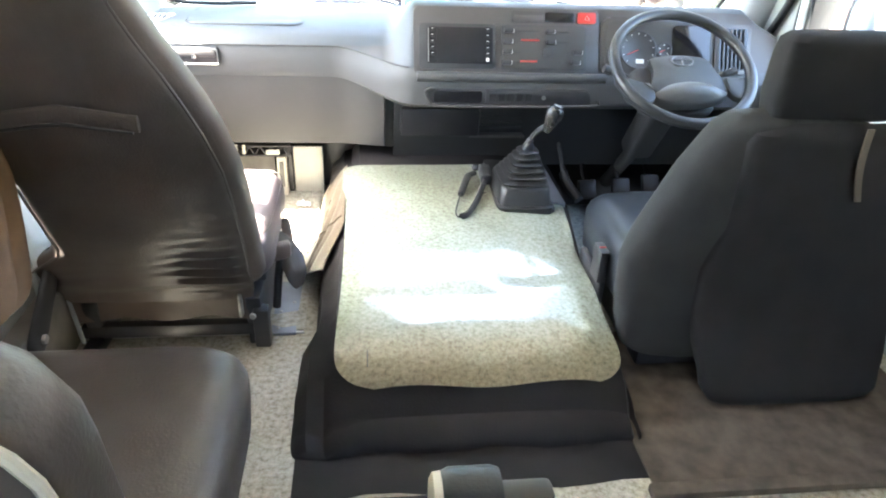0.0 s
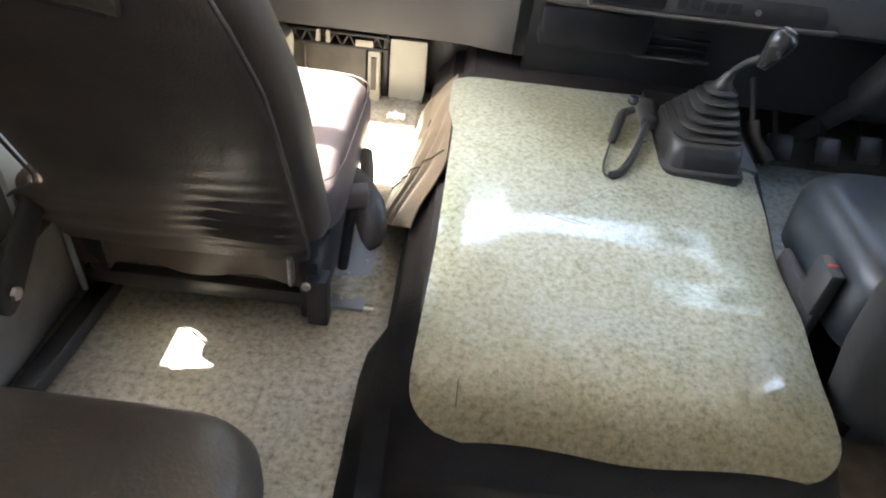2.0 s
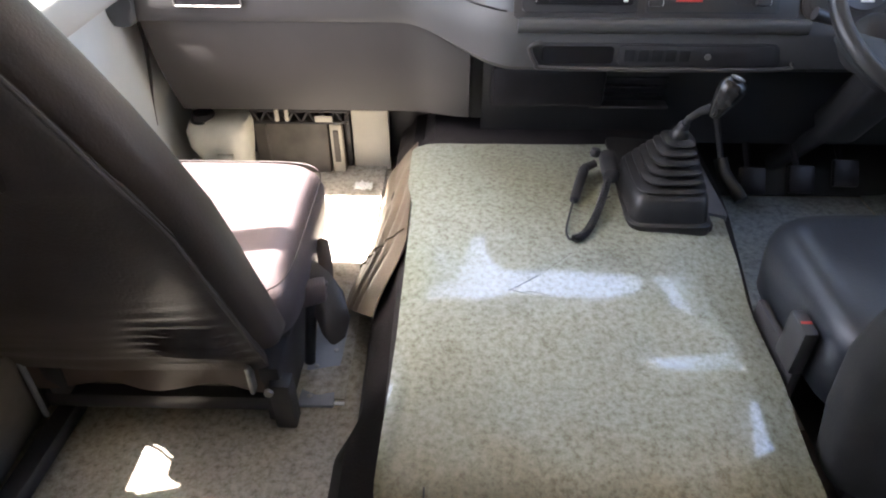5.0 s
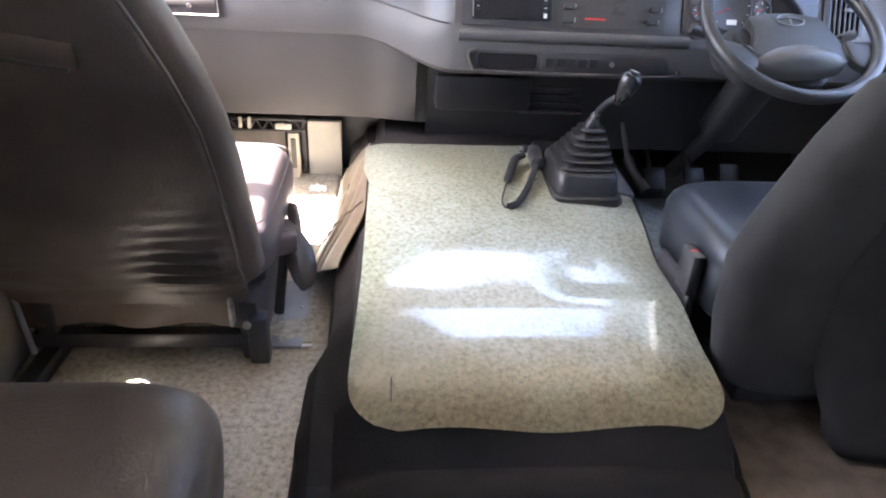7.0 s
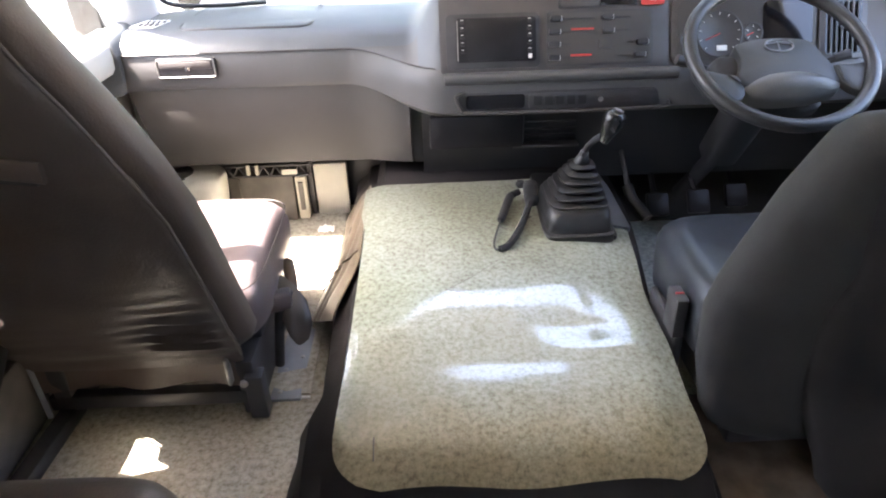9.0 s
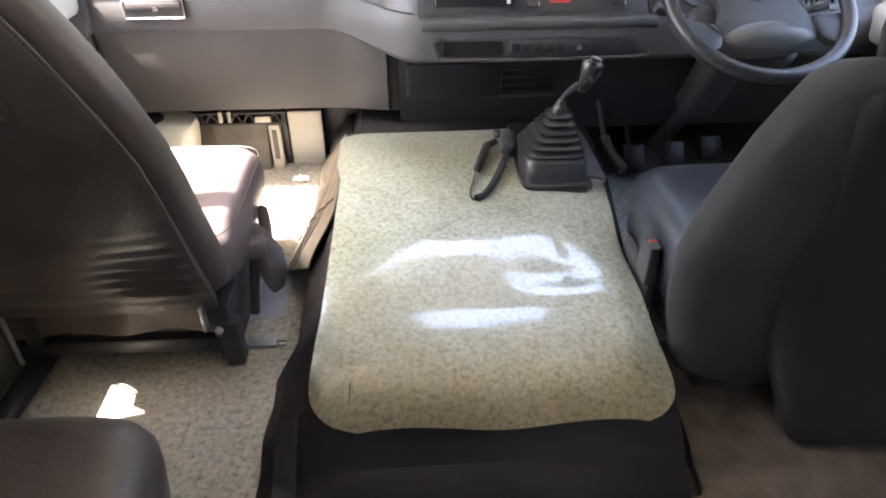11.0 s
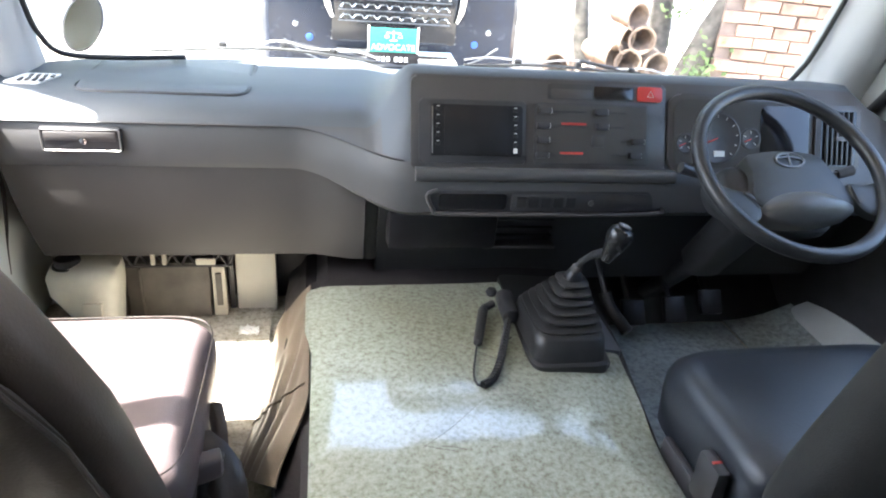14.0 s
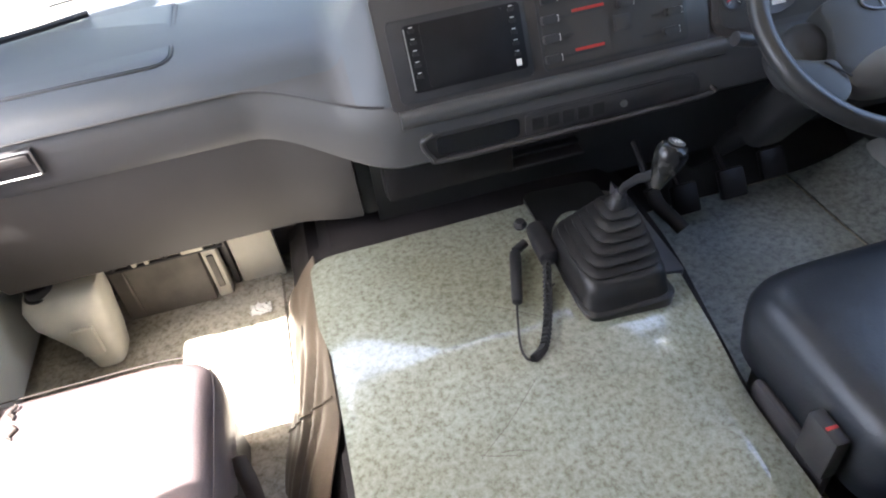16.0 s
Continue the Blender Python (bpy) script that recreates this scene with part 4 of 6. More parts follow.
# ---------- pedals ----------
for x, y in ((0.47, 1.02), (0.585, 1.03), (0.70, 1.06)):
    pd = root("pedal", (x, y, 0.1), "black rubber foot pedal on a steel arm", "pedal", "driver's pedals")
    part("pad", box((x, y, 0.11), (0.06, 0.018, 0.065), 0.006, Matrix.Rotation(radians(-35), 4, "X")), SATINB, pd)
    part("arm", tube(smooth_line([(x, y + 0.01, 0.11), (x, y + 0.09, 0.17), (x, y + 0.12, 0.30), (x, y + 0.09, 0.42)], 5), 0.008, 8), SATINB, pd)
hb = root("handbrake", (0.395, 0.98, 0.18), "black handbrake grip under the dashboard", "handbrake")
part("grip", tube(smooth_line([(0.415, 0.93, 0.115), (0.405, 0.95, 0.128), (0.385, 0.98, 0.15), (0.375, 1.0, 0.18)], 5), 0.015, 12), DARKP, hb)
part("rod", tube([(0.375, 1.0, 0.18), (0.37, 1.09, 0.26)], 0.007, 8), DARKP, hb)

# ---------- seats ----------
def shell(cx, hw, y_of, z0, z1, thick, e=3.2, n=30, round_top=0.10):
    rows = []
    for k in range(n + 1):
        s = k / n
        z = lerp(z0, z1, s)
        t = max((s - 1 + round_top) / round_top, 0)
        b = max((0.08 - s) / 0.08, 0)
        end = math.sqrt(max(1 - t * t, 0)) * math.sqrt(max(1 - b * b * 0.8, 0))
        rows.append(oval((cx(z) if callable(cx) else cx, y_of(z), z), (max(hw(z) * (0.55 + 0.45 * end), 0.01), 0, 0), (0, thick * max(end, 0.12), 0), e, 44))
    return rings(rows)


def cushion(x0, x1, y0, y1, z0, z1, e=6, sag=0.0):
    cx, cy = (x0 + x1) / 2, (y0 + y1) / 2
    hx, hy = (x1 - x0) / 2, (y1 - y0) / 2
    rows = []
    for dz, f in ((0, 0.05), (0.001, 0.02), (0.022, 0.004), (0.5, 0.0), (-0.045, 0.0), (-0.026, 0.006), (-0.011, 0.018), (-0.003, 0.032), (0.0, 0.05)):
        z = lerp(z0, z1, 0.5) if dz == 0.5 else (z0 + dz if 0 <= dz and len(rows) < 3 else z1 + dz)
        rows.append(oval((cx, cy, z), (hx - f, 0, 0), (0, hy - f, 0), e, 64))
    for f in (0.8, 0.55, 0.25):
        rows.append(oval((cx, cy, z1 + 0.004 * (1 - f) - sag * (1 - f)), ((hx - 0.05) * f, 0, 0), (0, (hy - 0.05) * f, 0), lerp(2.5, e, f), 64))
    return rings(rows)


def wrinkled(bm, amount, box_lo, box_hi, freq, seed):
    """Folds that run across a region of a surface."""
    lo, hi = Vector(box_lo), Vector(box_hi)
    for v in bm.verts:
        if all(lo[i] <= v.co[i] <= hi[i] for i in range(3)):
            e = 1.0
            for i in (0, 2):
                m = (v.co[i] - lo[i]) / (hi[i] - lo[i])
                e *= math.sin(math.pi * m)
            v.co.y += amount * e * (math.sin(v.co.z * freq + 3 * noise.noise(v.co * 6 + Vector((seed, 0, 0)))) )
    return bm


ps = root("passenger_seat", (-0.71, 0.45, 0), "black leatherette front passenger seat with a wrinkled backrest", "seat")
PCX = -0.715
py = lambda z: table([(0.1, 0.46), (0.14, 0.445), (0.25, 0.39), (0.35, 0.34), (0.42, 0.308), (0.5, 0.275), (0.6, 0.238), (0.7, 0.224), (0.8, 0.214), (1.0, 0.20)], z)
phw = lambda z: table([(0.1, 0.23), (0.2, 0.245), (0.35, 0.248), (0.45, 0.248), (0.52, 0.244), (0.6, 0.228), (0.65, 0.207), (0.7, 0.182), (0.75, 0.152), (0.8, 0.126), (0.86, 0.106), (0.92, 0.096), (1.0, 0.09)], z)
cut = lambda z: 0.10 * ease(0.22, 0.32, z) * (1 - ease(0.48, 0.60, z))
part("backrest", shell(lambda z: PCX + cut(z) / 2, lambda z: phw(z) - cut(z) / 2, py, 0.14, 0.99, 0.048, 3.6, 40), LEATHERS, ps)


def back_panel(u, v):
    z = lerp(0.135, 0.965, v)
    w = phw(z) - 0.022
    x = PCX + lerp(cut(z) - w, w, u)
    e = min(u, 1 - u) * 2
    y = py(z) - 0.046 - 0.012 * math.sqrt(max(1 - (1 - min(e * 3, 1)) ** 2, 0))
    fold = math.exp(-((z - 0.255) / 0.075) ** 2) * ease(0.5, 0.8, u) * (1 - ease(0.90, 0.99, u))
    y += 0.0095 * fold * math.sin(z * 205 + 2.5 * noise.noise(Vector((x * 5, z * 5, 0))) - 6 * u)
    y += 0.006 * noise.noise(Vector((x * 6, z * 7, 3.0))) + 0.003 * noise.noise(Vector((x * 9, z * 40, 7.0))) * math.exp(-((z - 0.2) / 0.1) ** 2)
    low = math.exp(-((z - 0.165) / 0.02) ** 2)
    y += 0.006 * low
    return Vector((x, y, z))


part("back_panel", sheet(back_panel, 60, 130, 0.012), LEATHERB, ps)
pts = [back_panel(0.985, v) + Vector((0.006, -0.002, 0)) for v in np.linspace(0.03, 0.97, 40)]
part("piping", tube(pts, 0.0026, 8), LEATHERB, ps)
pts = [back_panel(0.015, v) + Vector((-0.006, -0.002, 0)) for v in np.linspace(0.03, 0.97, 40)]
part("piping", tube(pts, 0.0026, 8), LEATHERB, ps)
# lower flap below the seam, and the frame it hangs on
bm = sheet(lambda u, v: Vector((lerp(-0.925, -0.515, u), 0.415 - 0.01 * math.sin(u * 14) * (1 - v), lerp(0.075, 0.14, v))), 24, 6, 0.008)
part("flap", bm, LEATHERS, ps)
# grab pocket on the back
gp = part("grab_pocket", rings([oval((x, py(0.64) - 0.066, 0.64 - 0.015 * abs(x + 0.72) / 0.1), (0, 0.006, 0), (0, 0, 0.014), 3, 14) for x in np.linspace(-0.86, -0.60, 10)]), LEATHERB, ps)
part("pocket_lip", tube([(x, py(0.62) - 0.068, 0.622 - 0.012 * abs(x + 0.72) / 0.1) for x in np.linspace(-0.85, -0.61, 10)], 0.004, 8), BLACKP, gp)
bm = cushion(-0.935, -0.455, 0.40, 0.795, 0.16, 0.295, 7)
part("seat_cushion", bm, LEATHERW, ps)
part("cushion_seam", tube([Vector((p.x, p.y, 0.279)) for p in oval((-0.695, 0.5975, 0), (0.2365, 0, 0), (0, 0.194, 0), 7, 60)], 0.0012, 6, True), LEATHER, ps)
for x0, y0, y1 in ((-0.735, 0.735, 0.765), (-0.728, 0.70, 0.728), (-0.742, 0.672, 0.69)):
    part("stain", tube([(x0 + 0.004 * math.sin(y * 300), y, 0.2985) for y in np.linspace(y0, y1, 6)], [0.001, 0.003, 0.0035, 0.003, 0.0025, 0.001], 6), LEATHER, ps, "dark scuff on the cushion")
part("cushion_base", box((-0.70, 0.62, 0.145), (0.44, 0.30, 0.03), 0.008), BLACKP, ps)
for x in (-0.86, -0.505):
    part("rail", box((x, 0.60, 0.065), (0.035, 0.40, 0.13), 0.006), BLACKP, ps)
part("cross_bar", box((-0.69, 0.412, 0.045), (0.40, 0.028, 0.034), 0.006), BLACKP, ps)
part("leg", box((-0.489, 0.402, 0.052), (0.036, 0.034, 0.104), 0.005), BLACKP, ps)
part("bolt", lathe([(0.001, 0), (0.008, 0), (0.007, 0.006), (0.001, 0.007)], (-0.505, 0.386, 0.092), Matrix.Rotation(radians(90), 4, "X"), 12), STEEL, ps)
part("hinge_plate", box((-0.530, 0.390, 0.12), (0.008, 0.02, 0.06), 0.003), STEEL, ps)
part("floor_rail", box((-0.865, 0.31, 0.016), (0.035, 0.28, 0.032), 0.006, Matrix.Rotation(radians(-3), 4, "Z")), BLACKP, ps)
part("side_strut", tube([(-0.90, 0.40, 0.16), (-0.875, 0.37, 0.04)], 0.005, 8), METALG, ps)
bm = rings([oval((x, y, z), (0.020 * k, 0.012 * k, 0), (0, 0.010 * k, 0.024 * k), 2.5, 22) for x, y, z, k in ((-0.498, 0.545, 0.172, 0.4), (-0.488, 0.553, 0.182, 0.9), (-0.468, 0.560, 0.186, 1.1), (-0.445, 0.552, 0.172, 1.0), (-0.425, 0.532, 0.150, 1.15), (-0.414, 0.512, 0.130, 1.1), (-0.412, 0.500, 0.115, 0.8), (-0.414, 0.494, 0.108, 0.3))])
for v in bm.verts:
    v.co += Vector((0.3, 0.2, 1.0)) * 0.009 * noise.noise(v.co * 45)
part("recliner_cover", bm, LEATHER, ps, "dark bunched cover over the recliner")
bk = root("belt_buckle", (-0.45, 0.53, 0.1), "dusty pinkish brown seat belt buckle on a webbing strap", "seat belt buckle")
bm = rings([oval((lerp(-0.494, -0.428, f), lerp(0.514, 0.534, f), lerp(0.176, 0.184, f)), (0.003, -0.015 * k, 0), (0, 0.003 * k, 0.019 * k), 4, 22) for f, k in ((0, 0.6), (0.04, 0.9), (0.15, 1.0), (0.8, 1.0), (0.96, 0.92), (1.0, 0.6))])
bc = part("buckle", bm, LEATHERW, bk)
part("buckle_slot", box((-0.430, 0.534, 0.192), (0.010, 0.016, 0.010), 0.003), BLACKP, bc)
bm = sheet(lambda u, v: Vector((-0.462 + 0.022 * u + 0.010 * v + 0.004 * math.sin(3 * v), 0.633 + 0.004 * u - 0.055 * v, lerp(0.208, 0.140, v) + 0.006 * math.sin(math.pi * u))), 4, 12, 0.003)
part("strap", bm, LEATHERS, bk, "brown webbing strap")
part("stalk", tube([(-0.452, 0.528, 0.176), (-0.462, 0.520, 0.10), (-0.470, 0.51, 0.03)], 0.010, 10), BLACKP, bk)

ds = root("driver_seat", (0.59, 0.4, 0), "dark cloth driver's seat with grey side bolsters", "seat")
DCX = 0.595
dy = lambda z: 0.268 + 0.03 * z
dhw = lambda z: table([(0.05, 0.265), (0.1, 0.282), (0.2, 0.301), (0.3, 0.305), (0.35, 0.290), (0.4, 0.268), (0.5, 0.220), (0.56, 0.180), (0.6, 0.150), (0.62, 0.14)], z)
part("backrest", shell(DCX, dhw, dy, 0.05, 0.618, 0.066, 3.0, 34, 0.06), FABRICG, ds)
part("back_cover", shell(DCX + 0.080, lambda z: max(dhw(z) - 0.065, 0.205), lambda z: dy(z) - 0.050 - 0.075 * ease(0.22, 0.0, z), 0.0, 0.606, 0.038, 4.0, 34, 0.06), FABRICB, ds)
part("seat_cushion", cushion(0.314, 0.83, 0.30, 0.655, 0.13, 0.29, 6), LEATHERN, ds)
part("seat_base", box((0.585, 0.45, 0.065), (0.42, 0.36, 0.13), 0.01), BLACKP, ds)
part("headrest", rings([oval((0.662, 0.285, z), (w, 0, 0), (0, 0.045 * t, 0), 5, 40) for z, w, t in ((0.600, 0.118, 0.5), (0.610, 0.138, 0.85), (0.65, 0.143, 1), (0.72, 0.141, 1), (0.750, 0.137, 0.9), (0.762, 0.125, 0.6), (0.766, 0.10, 0.3))]), FABRICB, ds)
for x in (0.60, 0.69):
    part("headrest_post", tube([(x, 0.285, 0.56), (x, 0.285, 0.64)], 0.006, 8), CHROME, ds)
bm = sheet(lambda u, v: Vector((0.672 + 0.007 * (u - 0.5) * 2 + 0.026 * v - 0.012 * math.sin(math.pi * v), 0.180 - 0.006 * math.sin(3 * v), 0.615 - 0.145 * v)), 2, 12, 0.003)
part("strap", bm, LEATHERD, ds, "frayed tan pull strap")
b2 = root("belt_buckle", (0.29, 0.42, 0.15), "black seat belt buckle with a red button", "seat belt buckle")
part("buckle", box((0.300, 0.405, 0.205), (0.024, 0.055, 0.085), 0.006), BLACKP, b2)
part("red_button", box((0.300, 0.402, 0.2475), (0.016, 0.005, 0.003), 0.001), RED, b2)
part("stalk", tube([(0.304, 0.41, 0.17), (0.322, 0.43, 0.02)], 0.010, 8), BLACKP, b2)
part("side_cover", box((0.306, 0.46, 0.13), (0.018, 0.16, 0.09), 0.008), BLACKP, ds)

rs = root("jump_seat", (-0.65, -0.3, 0), "black leatherette second-row seat with a rounded cushion", "seat")
part("seat_cushion", cushion(-0.92, -0.418, -0.60, -0.035, 0.22, 0.36, 8), LEATHERJ, rs)
part("cushion_base", box((-0.68, -0.32, 0.205), (0.44, 0.48, 0.03), 0.006), BLACKP, rs)
for x in (-0.85, -0.52):
    for y in (-0.10, -0.52):
        part("leg", box((x, y, 0.095), (0.03, 0.03, 0.19), 0.004), BLACKP, rs)

# second-row backrest, its rounded corner edged with pale piping
JX, JW, J0, J1 = -0.625, 0.238, 0.36, 0.80
jw = lambda z: JW - (0.075 - math.sqrt(max(0.075 ** 2 - max(z - (J1 - 0.075), 0) ** 2, 0)))
jy = lambda z: -0.585 - 0.12 * (z - J0)
rows = [oval((JX, jy(z), z), (jw(z) - 0.012 * e, 0, 0), (0, 0.055 * (1 - 0.75 * e), 0), 3.6, 44) for z, e in [(J0, 1.0), (J0 + 0.015, 0.3)] + [(lerp(J0 + 0.03, J1 - 0.03, k / 14), 0.0) for k in range(15)] + [(J1 - 0.014, 0.15), (J1 - 0.005, 0.5), (J1, 1.0)]]
part("backrest", rings(rows), LEATHERJ, rs)
edge = [Vector((JX + jw(z) - 0.004, jy(z) - 0.030, z)) for z in np.linspace(J0 + 0.02, J1 - 0.004, 24)] + [Vector((x, jy(J1) - 0.024, J1 - 0.003)) for x in np.linspace(JX + 0.15, JX - 0.15, 8)]
part("piping", tube(edge, 0.0035, 8), CREAM, rs, "pale piping along the edge of the backrest")
for x in (-0.78, -0.47):
    part("back_bracket", box((x, -0.585, 0.33), (0.03, 0.02, 0.14), 0.004), BLACKP, rs)
ar = root("aisle_armrest", (-0.12, -0.43, 0.0), "dark padded armrest with a cream end cap", "armrest")
part("pad", rings([oval((x, -0.43, 0.428), (0, 0.032 * k, 0), (0, 0, 0.036 * k), 2.4, 24) for x, k in ((-0.172, 0.9), (-0.165, 1.0), (-0.12, 1.0), (-0.112, 0.92))]), LEATHERN, ar)
part("end_cap", rings([oval((x, -0.43, 0.428), (0, 0.031 * k, 0), (0, 0, 0.035 * k), 2.4, 24) for x, k in ((-0.184, 0.75), (-0.181, 0.9), (-0.1725, 0.93))]), CREAM, ar)
part("bracket", box((-0.085, -0.43, 0.42), (0.06, 0.03, 0.05), 0.008), BLACKP, ar)
part("post", box((-0.09, -0.43, 0.21), (0.03, 0.03, 0.42), 0.005), BLACKP, ar)

# ---------- front left footwell ----------
tagged(part("floor_plate", box((-0.449, 0.545, 0.004), (0.062, 0.23, 0.008), 0.002), METALG), "bare grey painted floor strip with screws", "floor", kind="structure")
for x, y in ((-0.462, 0.45), (-0.432, 0.56), (-0.462, 0.52)):
    tagged(part("screw", lathe([(0.001, 0), (0.005, 0), (0.004, 0.002), (0.001, 0.003)], (x, y, 0.008), None, 10), STEEL), "small steel screw in the floor strip", "screw", "floor screws")
bm = sheet(lambda u, v: Vector((lerp(-0.91, -0.40, u), 0.435 + 0.003 * noise.noise(Vector((u * 30, 0, 0))) if v < 0.5 else 0.441, 0.0045)), 30, 2, 0.003)
tagged(part("trim", bm, WHITEP), "worn pale edge of the floor vinyl", "trim", kind="structure")
bm = sheet(lambda u, v: Vector((lerp(-0.92, -0.40, u), lerp(0.445, 1.30, v), 0.004 + 0.003 * max(noise.noise(Vector((u * 6, v * 9, 0))), 0) + 0.08 * max(v - 0.9, 0))), 20, 30, 0.003)
tagged(part("floor_vinyl", bm, FLOORV), "loose flecked vinyl laid in the footwell", "floor", kind="structure")
tagged(part("bulkhead", box((0.035, 1.33, 0.24), (1.95, 0.04, 0.56), 0.004), BLACKP), "dark bulkhead behind the dashboard", "wall", kind="structure")
tagged(part("riser", box((-0.925, 0.02, 0.09), (0.05, 0.82, 0.16), 0.01), DUSTY), "dusty grey riser along the side wall", "trim", kind="structure")

wt = root("washer_tank", (-0.79, 1.15, 0.0), "milky plastic washer fluid tank with a black cap", "washer tank")
rows = []
for z, cx, cy, hx, hy in ((0.004, -0.765, 1.13, 0.02, 0.03), (0.010, -0.765, 1.13, 0.032, 0.045), (0.05, -0.768, 1.14, 0.040, 0.055), (0.09, -0.782, 1.15, 0.056, 0.06), (0.13, -0.795, 1.155, 0.074, 0.062), (0.165, -0.797, 1.16, 0.077, 0.062), (0.185, -0.795, 1.165, 0.070, 0.055), (0.195, -0.79, 1.17, 0.050, 0.04), (0.198, -0.785, 1.175, 0.02, 0.02)):
    rows.append(oval((cx, cy, z), (hx, 0, 0), (0, hy, 0), 3.2, 32))
part("tank", rings(rows), TANK, wt)
part("recess", box((-0.770, 1.079, 0.095), (0.040, 0.010, 0.065), 0.002, Matrix.Rotation(radians(-8), 4, "X")), CREAM, wt)
cp = part("cap", lathe([(0.001, 0), (0.026, 0), (0.027, 0.004), (0.027, 0.016), (0.024, 0.020), (0.001, 0.021)], (-0.828, 1.15, 0.186), None, 28), BLACKP, wt)
part("cap_ring", tube([(-0.828 + 0.029 * math.cos(a), 1.15 + 0.029 * math.sin(a), 0.187) for a in np.linspace(0, 2 * math.pi, 25)[:-1]], 0.004, 8, True), RUBBER, cp)
part("neck", lathe([(0.022, 0), (0.022, 0.03)], (-0.828, 1.15, 0.165), None, 24), TANK, wt)

eb = root("fuse_bracket", (-0.6, 1.25, 0.0), "black perforated plastic bracket with pale clips", "bracket")
for z in (0.158, 0.190):
    part("rail", tube([(-0.73, 1.195, z), (-0.485, 1.195, z)], 0.004, 8), BLACKP, eb)
for k in range(14):
    x = -0.725 + 0.0175 * k
    part("web", tube([(x, 1.195, 0.158 if k % 2 else 0.190), (x + 0.0175, 1.195, 0.190 if k % 2 else 0.158)], 0.0028, 6), BLACKP, eb)
for x in (-0.66, -0.635):
    part("clip", box((x, 1.185, 0.183), (0.010, 0.012, 0.032), 0.003), CREAM, eb)
part("tag", box((-0.545, 1.189, 0.172), (0.045, 0.006, 0.018), 0.003), CREAM, eb)
cb = root("control_box", (-0.62, 1.22, 0.0), "dusty grey control unit with a pale bracket", "control unit")
part("case", prism([(-0.735, 0.005), (-0.545, 0.005), (-0.545, 0.150), (-0.735, 0.150)], lambda u, v: Vector((u, 1.28 + v * 0.1, v)), lambda u, v: Vector((u, 1.205 + v * 0.12, v)), 0.006), DUSTY, cb)
part("rib", box((-0.70, 1.208, 0.08), (0.006, 0.010, 0.13), 0.002), DUSTY, cb)
part("bracket", box((-0.523, 1.225, 0.075), (0.032, 0.03, 0.14), 0.005), CREAM, cb)
part("bracket_slot", box((-0.523, 1.207, 0.085), (0.014, 0.006, 0.09), 0.002), DUSTY, cb)
# black strip painted in for the dark gap beside the bracket
part("gap_shade", box((-0.497, 1.245, 0.09), (0.014, 0.01, 0.18), 0.002), BLACKP, cb)
tagged(part("kick_panel", box((-0.437, 1.248, 0.085), (0.098, 0.02, 0.175), 0.006), CREAM), "cream kick panel under the dashboard", "panel")
# plastic litter on the footwell floor
lt = sheet(lambda u, v: Vector((-0.45 + 0.045 * (u - 0.5) + 0.006 * noise.noise(Vector((u * 5, v * 5, 7))), 1.13 + 0.032 * (v - 0.5), 0.016 + 0.012 * noise.noise(Vector((u * 6, v * 6, 2))))), 12, 10, 0.0008)
tagged(part("plastic_wrapper", lt, WHITEP), "crumpled clear-white plastic wrapper on the floor", "wrapper")

# ---------- left side: belt anchor, cable, curtain ----------
ba = root("belt_anchor", (-0.9, 0.27, 0.1), "black seat belt anchor arm with a steel bolt", "belt anchor")
across = Vector((0, -0.585, 0.81))
rows = [oval((-0.893, y, z), (0.011, 0, 0), across * w, 2.4, 20) for y, z, w in ((0.212, 0.135, 0.012), (0.218, 0.139, 0.024), (0.238, 0.153, 0.031), (0.27, 0.177, 0.029), (0.33, 0.22, 0.026), (0.39, 0.265, 0.024))]
part("arm", rings(rows), DARKP, ba)
part("bolt", lathe([(0.001, 0), (0.011, 0), (0.010, 0.007), (0.001, 0.008)], (-0.883, 0.238, 0.153), Matrix.Rotation(radians(90), 4, "Y"), 6), STEEL, ba)
cbl = smooth_line([(-0.922, 1.135, 0.475), (-0.915, 1.13, 0.44), (-0.912, 1.128, 0.38), (-0.914, 1.115, 0.31), (-0.918, 1.10, 0.26), (-0.92, 1.09, 0.20)], 6)
tagged(part("door_cable", tube(cbl, 0.004, 8), RUBBER), "thin black cable hanging down the door trim", "cable")
cu = root("curtain", (-0.88, 0.15, 0.3), "tan pleated cloth curtain gathered at the side window", "curtain")
for k in range(5):
    y0, y1, zb = (-0.20, -0.10, -0.035, 0.025, 0.085)[k], (-0.06, 0.0, 0.06, 0.125, 0.205)[k], (0.59, 0.37, 0.34, 0.33, 0.31)[k]
    xo = -0.850 + 0.016 * (k % 2)

    def fold(u, v, y0=y0, y1=y1, zb=zb, xo=xo, k=k):
        z = lerp(zb + 0.09 * u ** 2, 1.14, v)
        n2 = noise.noise(Vector((k * 2.1, z * 4, u)))
        return Vector((xo + 0.020 * math.sin(math.pi * u) + 0.010 * n2, lerp(y0, y1, u) - 0.06 * v * ((0.3 + 0.1 * k) if k < 3 else -2.4) + 0.015 * n2, z))

    part("pleat", sheet(fold, 8, 24, 0.003), CURTAIN, cu)

# ---------- cord beside the gear lever ----------
cord = root("coiled_cord", (0.05, 0.72, 0.2), "black plug lead with a coiled cord lying on the mat", "cord")
def on_mat(x, y, up):
    return Vector((x, y, mat_top(x, y) + up))


